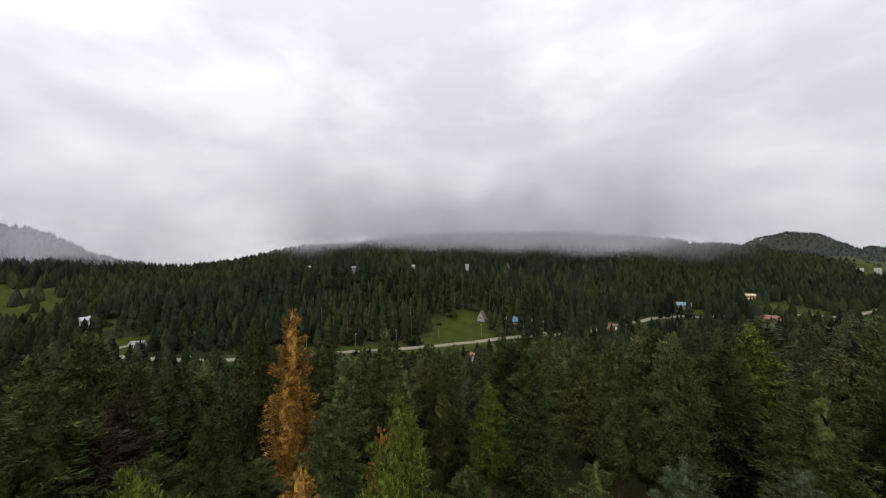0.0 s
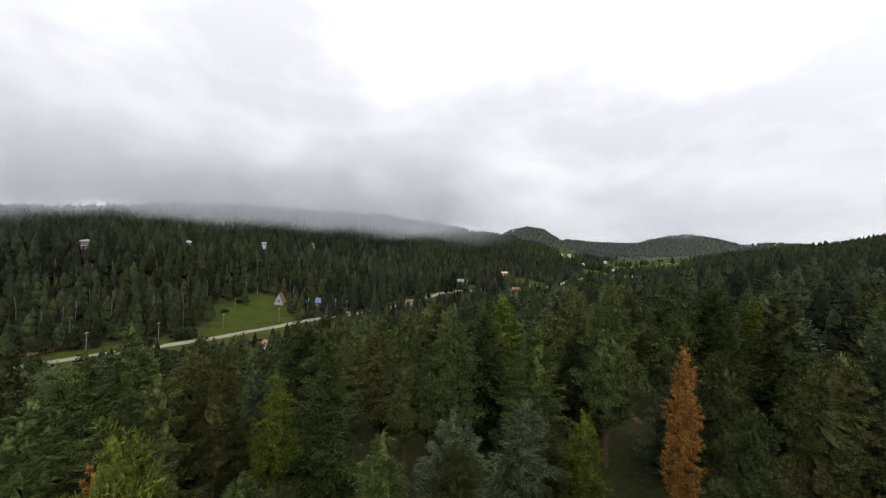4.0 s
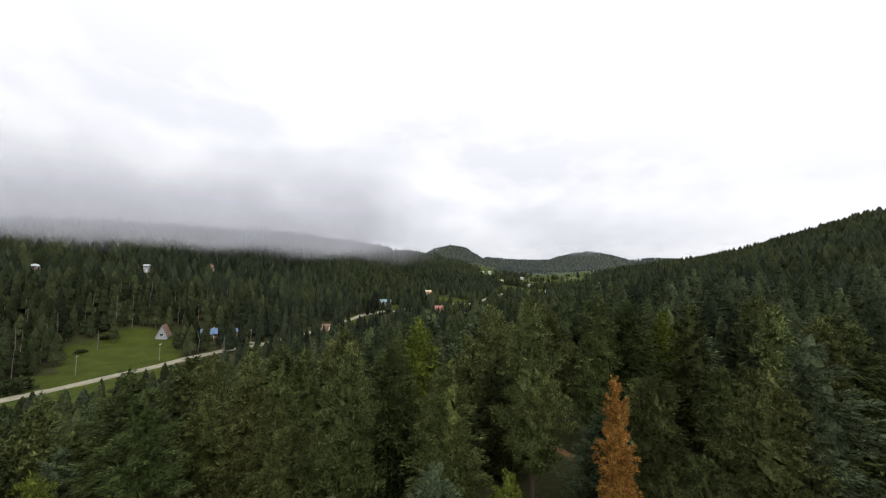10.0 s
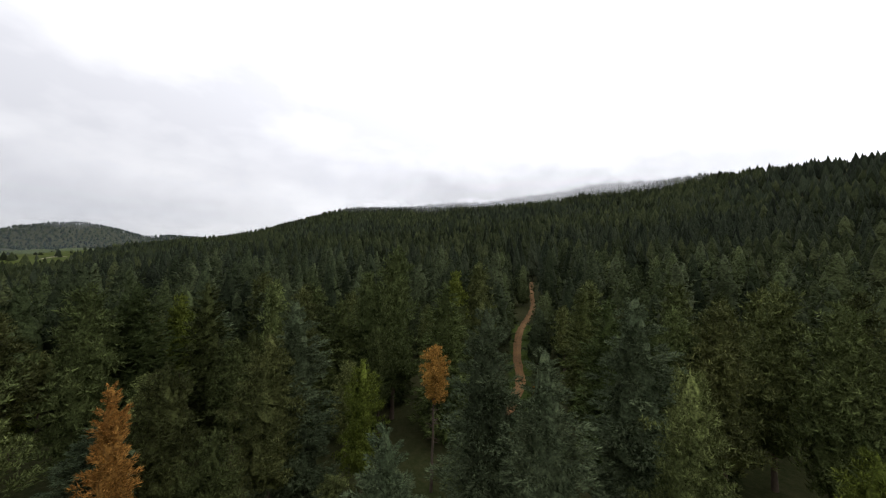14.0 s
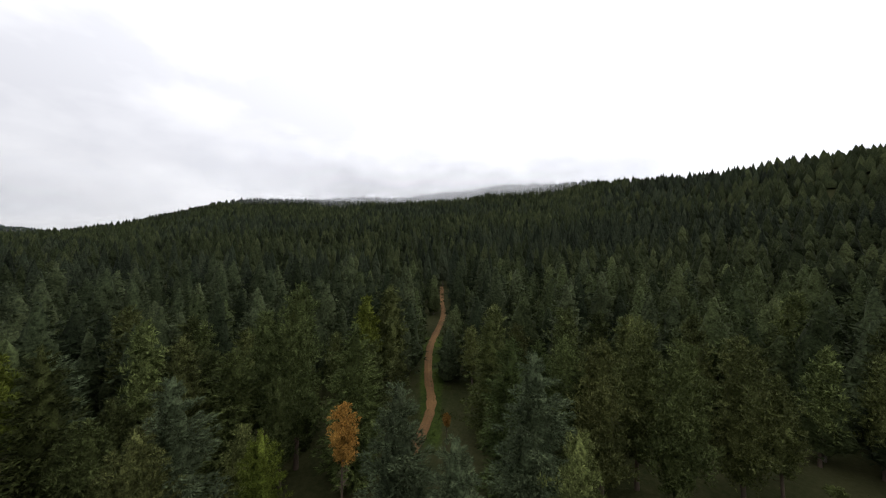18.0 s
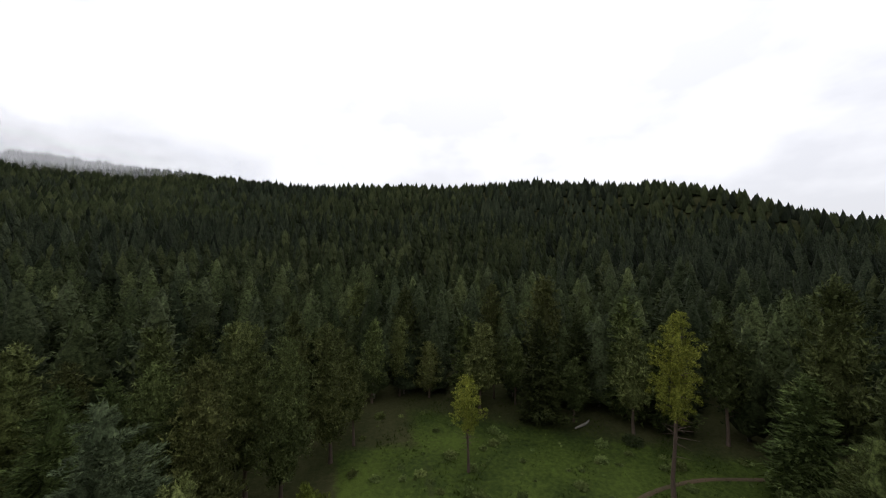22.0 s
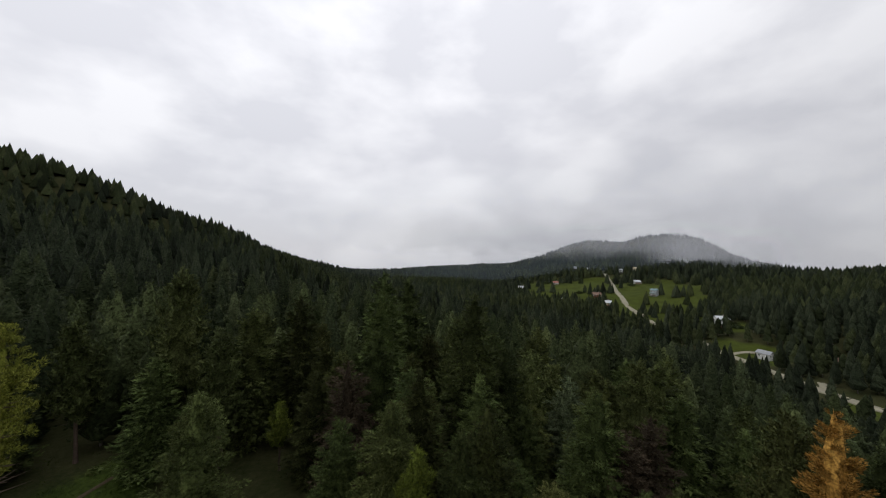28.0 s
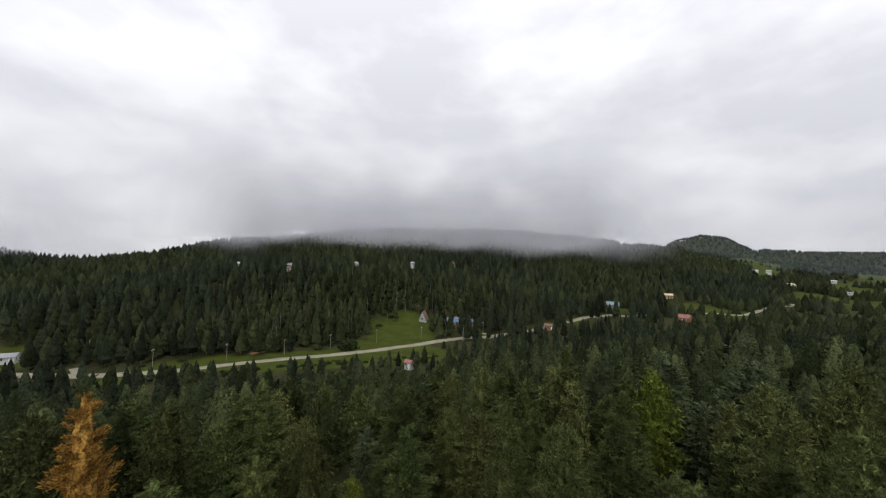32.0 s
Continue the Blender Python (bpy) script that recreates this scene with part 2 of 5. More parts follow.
GRASS = ((0.0120, 0.0200, 0.0050), (0.0560, 0.0800, 0.0140))
VALLEY_GRASS = ((0.0260, 0.0370, 0.0056), (0.0560, 0.0690, 0.0115))   # the valley meadows, yellower and with lighter dark tones
M = {
    "spruce": surface("spruce_needles", ((0.0340, 0.0468, 0.0149), (0.0750, 0.0953, 0.0273)), 1.6, 0.8, 0.8, vary=0.46, needles=5.0, gloss=0.06),
    "blue_spruce": surface("blue_spruce_needles", ((0.0460, 0.0640, 0.0310), (0.1030, 0.1290, 0.0640)), 1.6, 0.8, 0.8, vary=0.15, needles=5.0, gloss=0.06),
    "pine": surface("pine_needles", ((0.0460, 0.0585, 0.0190), (0.1080, 0.1270, 0.0400)), 1.6, 0.8, 0.8, vary=0.5, needles=5.0, gloss=0.06),
    "yellow_pine": surface("pale_pine_needles", ((0.0576, 0.0754, 0.0114), (0.1200, 0.1456, 0.0228)), 1.6, 0.8, 0.8, vary=0.15, needles=5.0, gloss=0.06),
    "orange_pine": surface("rust_needles", ((0.2150, 0.1080, 0.0230), (0.4200, 0.2350, 0.0560)), 1.6, 0.8, 0.8, vary=0.12, needles=5.0, gloss=0.06),
    "sparse_pine": surface("straw_green_needles", ((0.1250, 0.1450, 0.0220), (0.2700, 0.2850, 0.0480)), 1.6, 0.8, 0.8, vary=0.1, needles=5.0, gloss=0.06),
    "brown_spruce": surface("brown_needles", ((0.0372, 0.0283, 0.0168), (0.0707, 0.0546, 0.0335)), 1.6, 0.85, 0.8, vary=0.2, needles=5.0, gloss=0.06),
    # farther needles are darker, bluer copies: crown shade and haze put into their colour
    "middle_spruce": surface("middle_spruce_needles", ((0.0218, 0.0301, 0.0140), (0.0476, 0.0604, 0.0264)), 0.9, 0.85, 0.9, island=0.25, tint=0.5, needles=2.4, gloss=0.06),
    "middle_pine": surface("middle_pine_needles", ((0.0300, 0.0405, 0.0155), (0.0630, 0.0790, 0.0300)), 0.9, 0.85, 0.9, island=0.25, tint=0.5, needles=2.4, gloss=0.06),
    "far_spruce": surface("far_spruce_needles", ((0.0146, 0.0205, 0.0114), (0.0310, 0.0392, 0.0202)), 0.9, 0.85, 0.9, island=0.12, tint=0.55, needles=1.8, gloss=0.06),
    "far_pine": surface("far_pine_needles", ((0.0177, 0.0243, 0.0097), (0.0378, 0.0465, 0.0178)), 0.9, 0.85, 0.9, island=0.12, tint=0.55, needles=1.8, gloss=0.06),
    "bark": surface("bark", ((0.0525, 0.0374, 0.0273), (0.1190, 0.0850, 0.0618)), 4.0, 0.95, 0.5, vary=0.2, stretch=(1, 1, 0.3)),
    "far_bark": surface("far_bark", ((0.10, 0.085, 0.072), (0.20, 0.17, 0.145)), 1.0, 0.95, 0.0),
    "grass": surface("meadow_grass", GRASS, 0.5, 0.95, 0.4, gloss=0.06),
    "ground": surface("forest_floor", ((0.0190, 0.0240, 0.0070), (0.0480, 0.0470, 0.0200), (0.0380, 0.0540, 0.0110)), 0.9, 0.95, 0.6, gloss=0.06, second=GRASS, third=VALLEY_GRASS),
    "road": surface("pale_gravel_road", ((0.1750, 0.1620, 0.1120), (0.2700, 0.2500, 0.1800)), 1.2, 0.9, 0.2),
    "dirt": surface("red_dirt", ((0.0900, 0.0480, 0.0180), (0.2000, 0.1080, 0.0400), (0.2700, 0.1750, 0.0900)), 1.6, 0.95, 0.6),
    "path": surface("brown_path", ((0.042, 0.034, 0.016), (0.085, 0.056, 0.032)), 1.6, 0.95, 0.5),
    "pole": surface("weathered_pole", ((0.15, 0.13, 0.11), (0.26, 0.23, 0.20)), 4.0, 0.9, 0.2, stretch=(1, 1, 0.2)),
    "log": surface("grey_log", ((0.17, 0.15, 0.13), (0.29, 0.26, 0.22)), 5.0, 0.9, 0.5),
    "herb": surface("light_green_herbs", ((0.055, 0.080, 0.020), (0.13, 0.16, 0.05)), 1.4, 0.8, 0.0, vary=0.3, gloss=0.06),
    "bush": surface("dark_bush_leaves", ((0.0210, 0.0315, 0.0112), (0.0434, 0.0560, 0.0210)), 1.4, 0.8, 0.0, vary=0.25, gloss=0.06),
}


def link_part(name, mesh, material, parent=None, label=""):
    ob = new(name, mesh)
    if not mesh.materials:
        mesh.materials.append(material)
    ob.parent = parent
    if label:
        tagged(ob, label)
    return ob


def part(name, bm, material, parent=None, label=""):
    mesh = bpy.data.meshes.new(name)
    bm.to_mesh(mesh)
    bm.free()
    return link_part(name, mesh, material, parent, label)


def raw_mesh(name, verts, faces, index=None, smooth=False, tint=None):
    """A mesh of triangles from arrays."""
    mesh = bpy.data.meshes.new(name)
    n, k = len(verts), len(faces)
    mesh.vertices.add(n)
    mesh.vertices.foreach_set("co", np.asarray(verts, np.float32).ravel())
    mesh.loops.add(3 * k)
    mesh.loops.foreach_set("vertex_index", np.asarray(faces, np.int32).ravel())
    mesh.polygons.add(k)
    mesh.polygons.foreach_set("loop_start", np.arange(0, 3 * k, 3, dtype=np.int32))
    mesh.polygons.foreach_set("loop_total", np.full(k, 3, dtype=np.int32))
    if index is not None:
        mesh.polygons.foreach_set("material_index", np.asarray(index, np.int32))
    if tint is not None:
        mesh.attributes.new("tint", "FLOAT", "POINT").data.foreach_set("value", np.asarray(tint, np.float32))
    mesh.update(calc_edges=True)
    mesh.polygons.foreach_set("use_smooth", np.full(k, smooth, dtype=bool))
    return mesh


# ---- the lie of the land ----
STEP = 20
# heights of the ground at 45, 110, 210, 280 and 350 m, every 20 degrees clockwise from ahead
SLOPE = np.array([
    (-30, -47, -54, -50, -22), (-28, -43, -54, -52, -38), (-25, -36, -48, -53, -50), (-24, -27, -31, -40, -47), (-24, -22, -19, -16, -12),
    (-24, -20, -13, -5, 4), (-24, -19, -10, 2, 14), (-24, -18, -8, 4, 16), (-24, -18, -5, 11, 26), (-24, -20, -4, 13, 28), (-24, -20, -4, 12, 27),
    (-24, -20, -6, 7, 20), (-24, -21, -14, -7, 0), (-24, -26, -32, -37, -42), (-25, -31, -45, -50, -53), (-25, -35, -50, -54, -54),
    (-28, -44, -54, -53, -38), (-29, -47, -54, -44, -13)], float)
# the ridge behind: its distance and height
RIDGE = np.array([
    (650, 51), (700, 55), (900, 38), (1300, -6), (700, 11), (800, 92), (800, 111), (800, 144), (500, 87),
    (450, 83), (450, 88), (420, 69), (380, 18), (1100, -52), (1100, -36), (1100, 49), (620, -17), (620, 25)], float)
# far summits: bearing, distance, height, half widths across and along
SUMMITS = [(45, 1500, 102, 150, 260), (52, 1750, 58, 240, 260), (66.5, 1750, 85, 220, 250), (58, 2300, 68, 600, 300), (76, 1700, 53, 200, 300),
           (306, 1000, 64, 130, 200), (298, 1150, 54, 170, 200), (285, 1350, -28, 220, 250), (277, 1500, -44, 120, 250)]


def ring(table, az):
    """Smooth interpolation round the compass."""
    u = (np.asarray(az, float) % 360) / STEP
    i = np.floor(u).astype(int)
    f = (u - i)[..., None]
    n = len(table)
    p0, p1, p2, p3 = (table[(i + k) % n] for k in (-1, 0, 1, 2))
    g = f * f * (3 - 2 * f)
    w = 0.5 * f + 0.5 * g
    return p1 * (1 - w) + p2 * w + 0.06 * (p1 - p0) * f * (1 - f) - 0.06 * (p3 - p2) * f * (1 - f)


def waves(x, y):
    return (np.sin(x * 0.031 + 1.3) * np.cos(y * 0.027 - 0.4) + 0.6 * np.sin(x * 0.071 - y * 0.063) + 0.3 * np.sin(x * 0.17 + y * 0.14 + 2))


def height(x, y):
    x, y = np.asarray(x, float), np.asarray(y, float)
    r = np.hypot(x, y)
    az = np.degrees(np.arctan2(x, y)) % 360
    s, rd = ring(SLOPE, az), ring(RIDGE, az)
    rr, rz = rd[..., 0], rd[..., 1]
    knots = [np.zeros_like(r), np.full_like(r, 45), np.full_like(r, 110), np.full_like(r, 210), np.full_like(r, 280), np.full_like(r, 350), rr, rr * 1.08, rr + 500, np.full_like(r, 4700)]
    level = [np.full_like(r, -25.4), s[..., 0], s[..., 1], s[..., 2], s[..., 3], s[..., 4], rz, rz, np.minimum(rz - 60, -60), np.full_like(r, -260)]
    z = np.full_like(r, -60.0)
    for a, b, za, zb in zip(knots[:-1], knots[1:], level[:-1], level[1:]):
        f = np.clip((r - a) / (b - a), 0, 1)
        f = 0.75 * f + 0.25 * f * f * (3 - 2 * f)
        z = np.where((r >= a) & (r <= b), za + (zb - za) * f, z)
    for baz, br, bh, wa, wr in SUMMITS:
        d = (az - baz + 180) % 360 - 180
        u, v = np.radians(d) * br / wa, (r - br) / wr
        bump = (bh + 62) * np.exp(-0.5 * (np.abs(u) ** 2.2 + v * v))
        z = np.where(bump > 3, np.maximum(z, -62 + bump), z)
    rough = np.clip((r - 20) / 200, 0.15, 1.0) * (1.2 + np.clip((r - 350) / 300, 0, 2.0))
    flat = np.clip(1 - np.abs(z + 54) / 8, 0, 1)
    return z + waves(x, y) * rough * (1 - 0.8 * flat)


def polar(az, r):
    return r * math.sin(radians(az)), r * math.cos(radians(az))


def spot(az, r, lift=0.0):
    x, y = polar(az, r)
    return Vector((x, y, float(height(x, y)) + lift))


# roads and tracks as lines of bearing and distance
VALLEY_ROAD = [(290, 760), (296, 690), (298.6, 604), (300.1, 482), (301.9, 407), (304.1, 363), (307.7, 315), (310.3, 294), (313.5, 268), (320.4, 232), (327.6, 215), (334, 210),
               (340.7, 209), (353, 212), (3.1, 225), (10.6, 243), (14.7, 250), (20.5, 274), (27, 310), (32.6, 346), (36, 364), (41.2, 397), (45.8, 420), (50, 450), (54, 560)]
DRIVES = [[(312.9, 272), (314.5, 284), (316.3, 287)], [(321.1, 242), (321.5, 232)], [(34.8, 357), (34.6, 368), (34.4, 380)], [(16.5, 256), (14, 264), (12.5, 268)],
          [(60, 800), (63, 860), (66, 880), (68, 850)]]
DIRT_TRACK = [(122, 44), (124.5, 49), (126.1, 57), (125.6, 68), (126, 82), (127.6, 98), (128.2, 112), (127.9, 128), (127.9, 150)]
BROWN_PATH = [(203, 34), (215, 41.5), (219.4, 46), (224, 50), (228.4, 53), (233, 56.5), (237, 60), (243, 68)]
TRAIL = [(54, 45), (57, 44.5), (60, 44), (63, 42), (66, 40)]
# grass: bearing from, to, distance from, to
MEADOWS = [(322, 338, 200, 226), (337, 372, 180, 204), (335, 372, 203, 219), (356, 367, 215, 292), (352, 358, 210, 240), (286, 300, 430, 590), (299, 311, 330, 545), (310.5, 319, 262, 302), (311, 315, 316, 350), (14, 19, 244, 262),
           (27, 31, 312, 330), (34, 36, 350, 384), (42, 50, 402, 452), (49.6, 53.5, 740, 980), (56, 68, 660, 930), (58, 69, 930, 1200), (48.5, 52.5, 980, 1180), (53, 61, 560, 640), (168, 183, 24, 47), (181, 218, 18, 59), (214, 233, 18, 58), (124.6, 128.4, 50, 88)]


def line_points(line, step=4.0):
    pts = [Vector(polar(a, r)) for a, r in line]
    fine = []
    for i in range(len(pts) - 1):
        p0, p1, p2, p3 = pts[max(i - 1, 0)], pts[i], pts[i + 1], pts[min(i + 2, len(pts) - 1)]
        n = max(2, int((p2 - p1).length / step))
        for k in range(n):
            t = k / n
            fine.append(0.5 * ((2 * p1) + (p2 - p0) * t + (2 * p0 - 5 * p1 + 4 * p2 - p3) * t * t + (3 * p1 - p0 - 3 * p2 + p3) * t ** 3))
    fine.append(pts[-1])
    return np.array([(p.x, p.y) for p in fine])


LINES = [(line_points(VALLEY_ROAD), 3.6), (line_points(DIRT_TRACK, 1.5), 1.5), (line_points(BROWN_PATH, 1.5), 0.9), (line_points(TRAIL, 1.5), 1.2)] + [(line_points(d), 2.0) for d in DRIVES]


def line_distance(x, y):
    d = np.full(len(x), 1e9)
    for pts, half in LINES:
        for p in pts[::2]:
            d = np.minimum(d, np.hypot(x - p[0], y - p[1]) - half)
    return d


def in_meadow(x, y, grow=0.0):
    r, az = np.hypot(x, y), np.degrees(np.arctan2(x, y)) % 360
    wob = 0.06 * np.sin(x * 0.11 + 1) + 0.06 * np.sin(y * 0.13 + x * 0.05)
    inside = np.zeros(len(x), bool)
    for a, b, r0, r1 in MEADOWS:
        u = ((az - a) % 360) / (b - a)
        v = (r - r0) / (r1 - r0)
        inside |= (u > 0.0 + wob - grow) & (u < 1 + wob + grow) & (v > wob - grow) & (v < 1 + wob + grow)
    return inside


# ---- ground: one sheet to the horizon ----
def build_ground():
    radii = np.concatenate([np.linspace(0.02, 70, 30), np.geomspace(73, 1400, 88), np.geomspace(1450, 4700, 22)])
    n = 300
    az = np.linspace(0, 2 * np.pi, n, endpoint=False)
    x, y = np.outer(radii, np.sin(az)).ravel(), np.outer(radii, np.cos(az)).ravel()
    verts = np.stack([x, y, height(x, y)], 1)
    i, j = np.meshgrid(np.arange(len(radii) - 1), np.arange(n), indexing="ij")
    a, b = (i * n + j).ravel(), (i * n + (j + 1) % n).ravel()
    faces = np.concatenate([np.stack([a, a + n, b], 1), np.stack([b, a + n, b + n], 1)])
    green = sum(in_meadow(x, y, g).astype(float) for g in (-0.09, -0.05, -0.02, 0.01, 0.04, 0.08)) / 6
    mesh = raw_mesh("ground", verts, faces, None, True, green)
    # the second grass tone sets in 110 to 150 m out
    mesh.attributes.new("valley_share", "FLOAT", "POINT").data.foreach_set("value", np.clip((np.hypot(x, y) - 110) / 40, 0, 1).astype(np.float32))
    mesh.materials.append(M["ground"])
    ob = new("ground", mesh)
    tagged(ob, "forested hillsides with brown litter and green meadows", "ground", kind="structure")


build_ground()


def ribbon(name, line, half, material, label, category, lift=0.08, step=2.0, dish=0.0, kind="structure"):
    """A road or track laid on the ground, with a crown and skirted edges."""
    pts = line_points(line, step)
    d = np.gradient(pts, axis=0)
    d /= np.linalg.norm(d, axis=1)[:, None]
    nrm = np.stack([d[:, 1], -d[:, 0]], 1)
    across = (-1.08, -1.0, -0.55, -0.2, 0.2, 0.55, 1.0, 1.08)
    rise = (-0.5, 0.0, -dish, dish * 0.3, dish * 0.3, -dish, 0.0, -0.5)
    rows = []
    rng = np.random.RandomState(5)
    edge = 1 + 0.10 * rng.randn(len(pts))
    for c, h in zip(across, rise):
        q = pts + nrm * (half * c * np.where(abs(c) > 0.9, edge, 1.0))[:, None]
        rows.append(np.stack([q[:, 0], q[:, 1], height(pts[:, 0], pts[:, 1]) * 0.7 + height(q[:, 0], q[:, 1]) * 0.3 + lift + h], 1))
    verts = np.stack(rows, 1).reshape(-1, 3)
    k = len(across)
    faces = []
    for i in range(len(pts) - 1):
        for j in range(k - 1):
            a = i * k + j
            faces += [(a, a + 1, a + k), (a + 1, a + k + 1, a + k)]
    ob = new(name, raw_mesh(name, verts, faces, None, True))
    ob.data.materials.append(material)
    return tagged(ob, label, category, kind=kind)


ribbon("road", VALLEY_ROAD, 2.6, M["road"], "pale gravel road along the valley floor", "road", 0.35, 3.0)
for d in DRIVES:
    ribbon("driveway", d, 1.5, M["road"], "pale gravel driveway off the valley road", "driveway", 0.3, 3.0)
ribbon("bare_earth", [(338.9, 223), (340, 224.5), (341.1, 224)], 1.6, M["dirt"], "patch of bare reddish earth beside the road", "earth", 0.25, 1.0)
ribbon("dirt_track", DIRT_TRACK, 0.75, M["dirt"], "rutted red dirt track between the trees", "track", 0.16, 0.8, 0.16)
ribbon("footpath", BROWN_PATH, 0.26, M["path"], "worn brown path across the grassy clearing", "path", 0.05, 0.8, 0.04)
ribbon("trail", TRAIL, 0.5, M["dirt"], "reddish dirt trail under the pines", "track", 0.10, 0.8, 0.06)


# ---- trees ----
def blade_fan(base, way, length, width, rng, face=None):
    """Pointed sprays, a triangle each, that start broad at base and run along way; face: the side that looks up."""
    n = len(base)
    side = np.cross(way, rng.randn(n, 3) if face is None else face + rng.randn(n, 3) * 0.38)
    side /= np.linalg.norm(side, axis=1)[:, None] + 1e-9
    return np.stack([base + side * width[:, None] * 0.5, base + way * length[:, None], base - side * width[:, None] * 0.5], 1)


def blades_to_mesh(blades):
    n = len(blades)
    return blades.reshape(-1, 3), np.arange(3 * n).reshape(n, 3)


def unit(v):
    return v / (np.linalg.norm(v, axis=-1, keepdims=True) + 1e-9)


def cone_core(h0, h1, rad, rng, sides=7, rings=4, bulge=0.9):
    """The dense dark heart of a crown."""
    verts, faces = [], []
    for i in range(rings):
        f = i / rings
        for j in range(sides):
            a = 2 * math.pi * (j + 0.5 * (i % 2)) / sides
            r = rad * (1 - f) ** bulge * (0.8 + 0.4 * rng.rand())
            verts.append((r * math.cos(a), r * math.sin(a), h0 + (h1 - h0) * f))
    verts.append((0, 0, h1))
    for i in range(rings - 1):
        for j in range(sides):
            a, b = i * sides + j, i * sides + (j + 1) % sides
            faces += [(a, b, a + sides), (b, b + sides, a + sides)]
    t = len(verts) - 1
    faces += [((rings - 1) * sides + j, (rings - 1) * sides + (j + 1) % sides, t) for j in range(sides)]
    return np.array(verts), np.array(faces)


def merge(pieces):
    verts, faces, n = [], [], 0
    for v, f in pieces:
        verts.append(v)
        faces.append(np.asarray(f) + n)
        n += len(v)
    return np.concatenate(verts), np.concatenate(faces)


def hashed(a, b, seed):
    return (np.sin(a * 127.1 + b * 311.7 + seed * 17.3) * 43758.5453) % 1.0


def bough_radius(f, ang, H, wide, seed, power, shelf=0.95, many=9):
    """How far the boughs of a spruce reach at the share f of its height: shelves of uneven boughs."""
    layer = np.floor(f * H / shelf)
    s = f * H / shelf - layer
    turn = ang / (2 * math.pi) * many + layer * 0.37
    bough = np.floor(turn) % many
    u = turn - np.floor(turn)
    long = 0.74 + 0.40 * hashed(bough, layer, seed)
    return (wide * (1 - f) ** power * np.clip(0.62 + f * 1.9, 0, 1) + 0.05) * long * (1.10 - 0.30 * s) * (0.80 + 0.28 * np.sin(math.pi * u))


def spruce_crown(rng, H, wide, count, size, grid=(20, 24), low=0.10, power=0.80, fill=0.86, shelf=0.95, many=9, tufts=None):
    """A cone of uneven shelves of boughs, fringed with short sprays. grid: facets round and up."""
    seed = rng.rand() * 10
    sides, rings = grid
    fi, ai = np.meshgrid(low + (0.985 - low) * (np.arange(rings) / rings) ** 0.9, np.arange(sides), indexing="ij")
    ang = (ai + 0.5 * (np.arange(rings) % 2)[:, None]) * 2 * math.pi / sides + 0.25 * rng.rand(rings, sides)
    rad = bough_radius(fi, ang, H, wide, seed, power, shelf, many) * fill
    core = np.stack([np.cos(ang) * rad, np.sin(ang) * rad, fi * H - 0.16 * rad + 0.10 * rng.randn(rings, sides) * (wide > 1)], 2).reshape(-1, 3)
    core = np.concatenate([core, [(0, 0, H)]])
    i, j = np.meshgrid(np.arange(rings - 1), np.arange(sides), indexing="ij")
    p, q = (i * sides + j).ravel(), (i * sides + (j + 1) % sides).ravel()
    top = (rings - 1) * sides
    faces = np.concatenate([np.stack([p, q, p + sides], 1), np.stack([q, q + sides, p + sides], 1),
                            np.array([(top + k, top + (k + 1) % sides, len(core) - 1) for k in range(sides)])])
    pieces = [(core, faces)]
    if count:
        f = np.clip(1 - rng.rand(count) ** 0.58 * (1 - low), 0.02, 0.99)
        ang = rng.rand(count) * 2 * math.pi
        r = bough_radius(f, ang, H, wide, seed, power, shelf, many) * (0.72 + 0.26 * rng.rand(count))
        way = np.stack([np.cos(ang), np.sin(ang), np.zeros(count)], 1)
        base = way * r[:, None]
        base[:, 2] = f * H - 0.14 * r
        aim = unit(way * 0.8 + rng.randn(count, 3) * 0.5 + np.array([0, 0, 0.12]))
        L = size * (0.7 + 0.6 * rng.rand(count)) * (0.6 + 0.4 * (1 - f))
        pieces.append(blades_to_mesh(blade_fan(base, aim, L, L * 0.40, rng, unit(way + np.array([0, 0, 0.6])))))
        if tufts is not None:
            n = int(H * 0.86 / shelf)
            lay, bo = np.meshgrid(np.arange(int(low * H / shelf) + 1, n), np.arange(many), indexing="ij")
            lay, bo = lay.ravel().astype(float), bo.ravel()
            a = (bo + 0.5 - lay * 0.37) / many * 2 * math.pi
            ff = (lay + 0.12) * shelf / H
            rr = bough_radius(ff, a, H, wide, seed, power, shelf, many) * (0.80 + 0.2 * rng.rand(len(lay)))
            g = np.repeat(0.20 + 0.10 * rr * (0.7 + 0.6 * rng.rand(len(rr))), tufts)
            a, rr, ff = np.repeat(a, tufts), np.repeat(rr, tufts), np.repeat(ff, tufts)
            d = unit(rng.randn(len(a), 3) * np.array([1, 1, 0.6]) + np.stack([np.cos(a) * 0.7, np.sin(a) * 0.7, np.full(len(a), 0.35)], 1))
            foot = np.stack([np.cos(a) * rr, np.sin(a) * rr, ff * H - 0.12 * rr], 1) + d * (g * 0.35 * rng.rand(len(a)))[:, None]
            pieces.append(blades_to_mesh(blade_fan(foot, d, g * (0.8 + 0.6 * rng.rand(len(a))), g * 0.42, rng, unit(d + np.array([0, 0, 0.6])))))
        tip = np.stack([rng.randn(6) * 0.04, rng.randn(6) * 0.04, H * (0.955 + 0.03 * rng.rand(6))], 1)
        pieces.append(blades_to_mesh(blade_fan(tip, unit(np.array([0, 0, 1.0]) + rng.randn(6, 3) * 0.25), np.full(6, 0.5), np.full(6, 0.12), rng)))
    return merge(pieces)


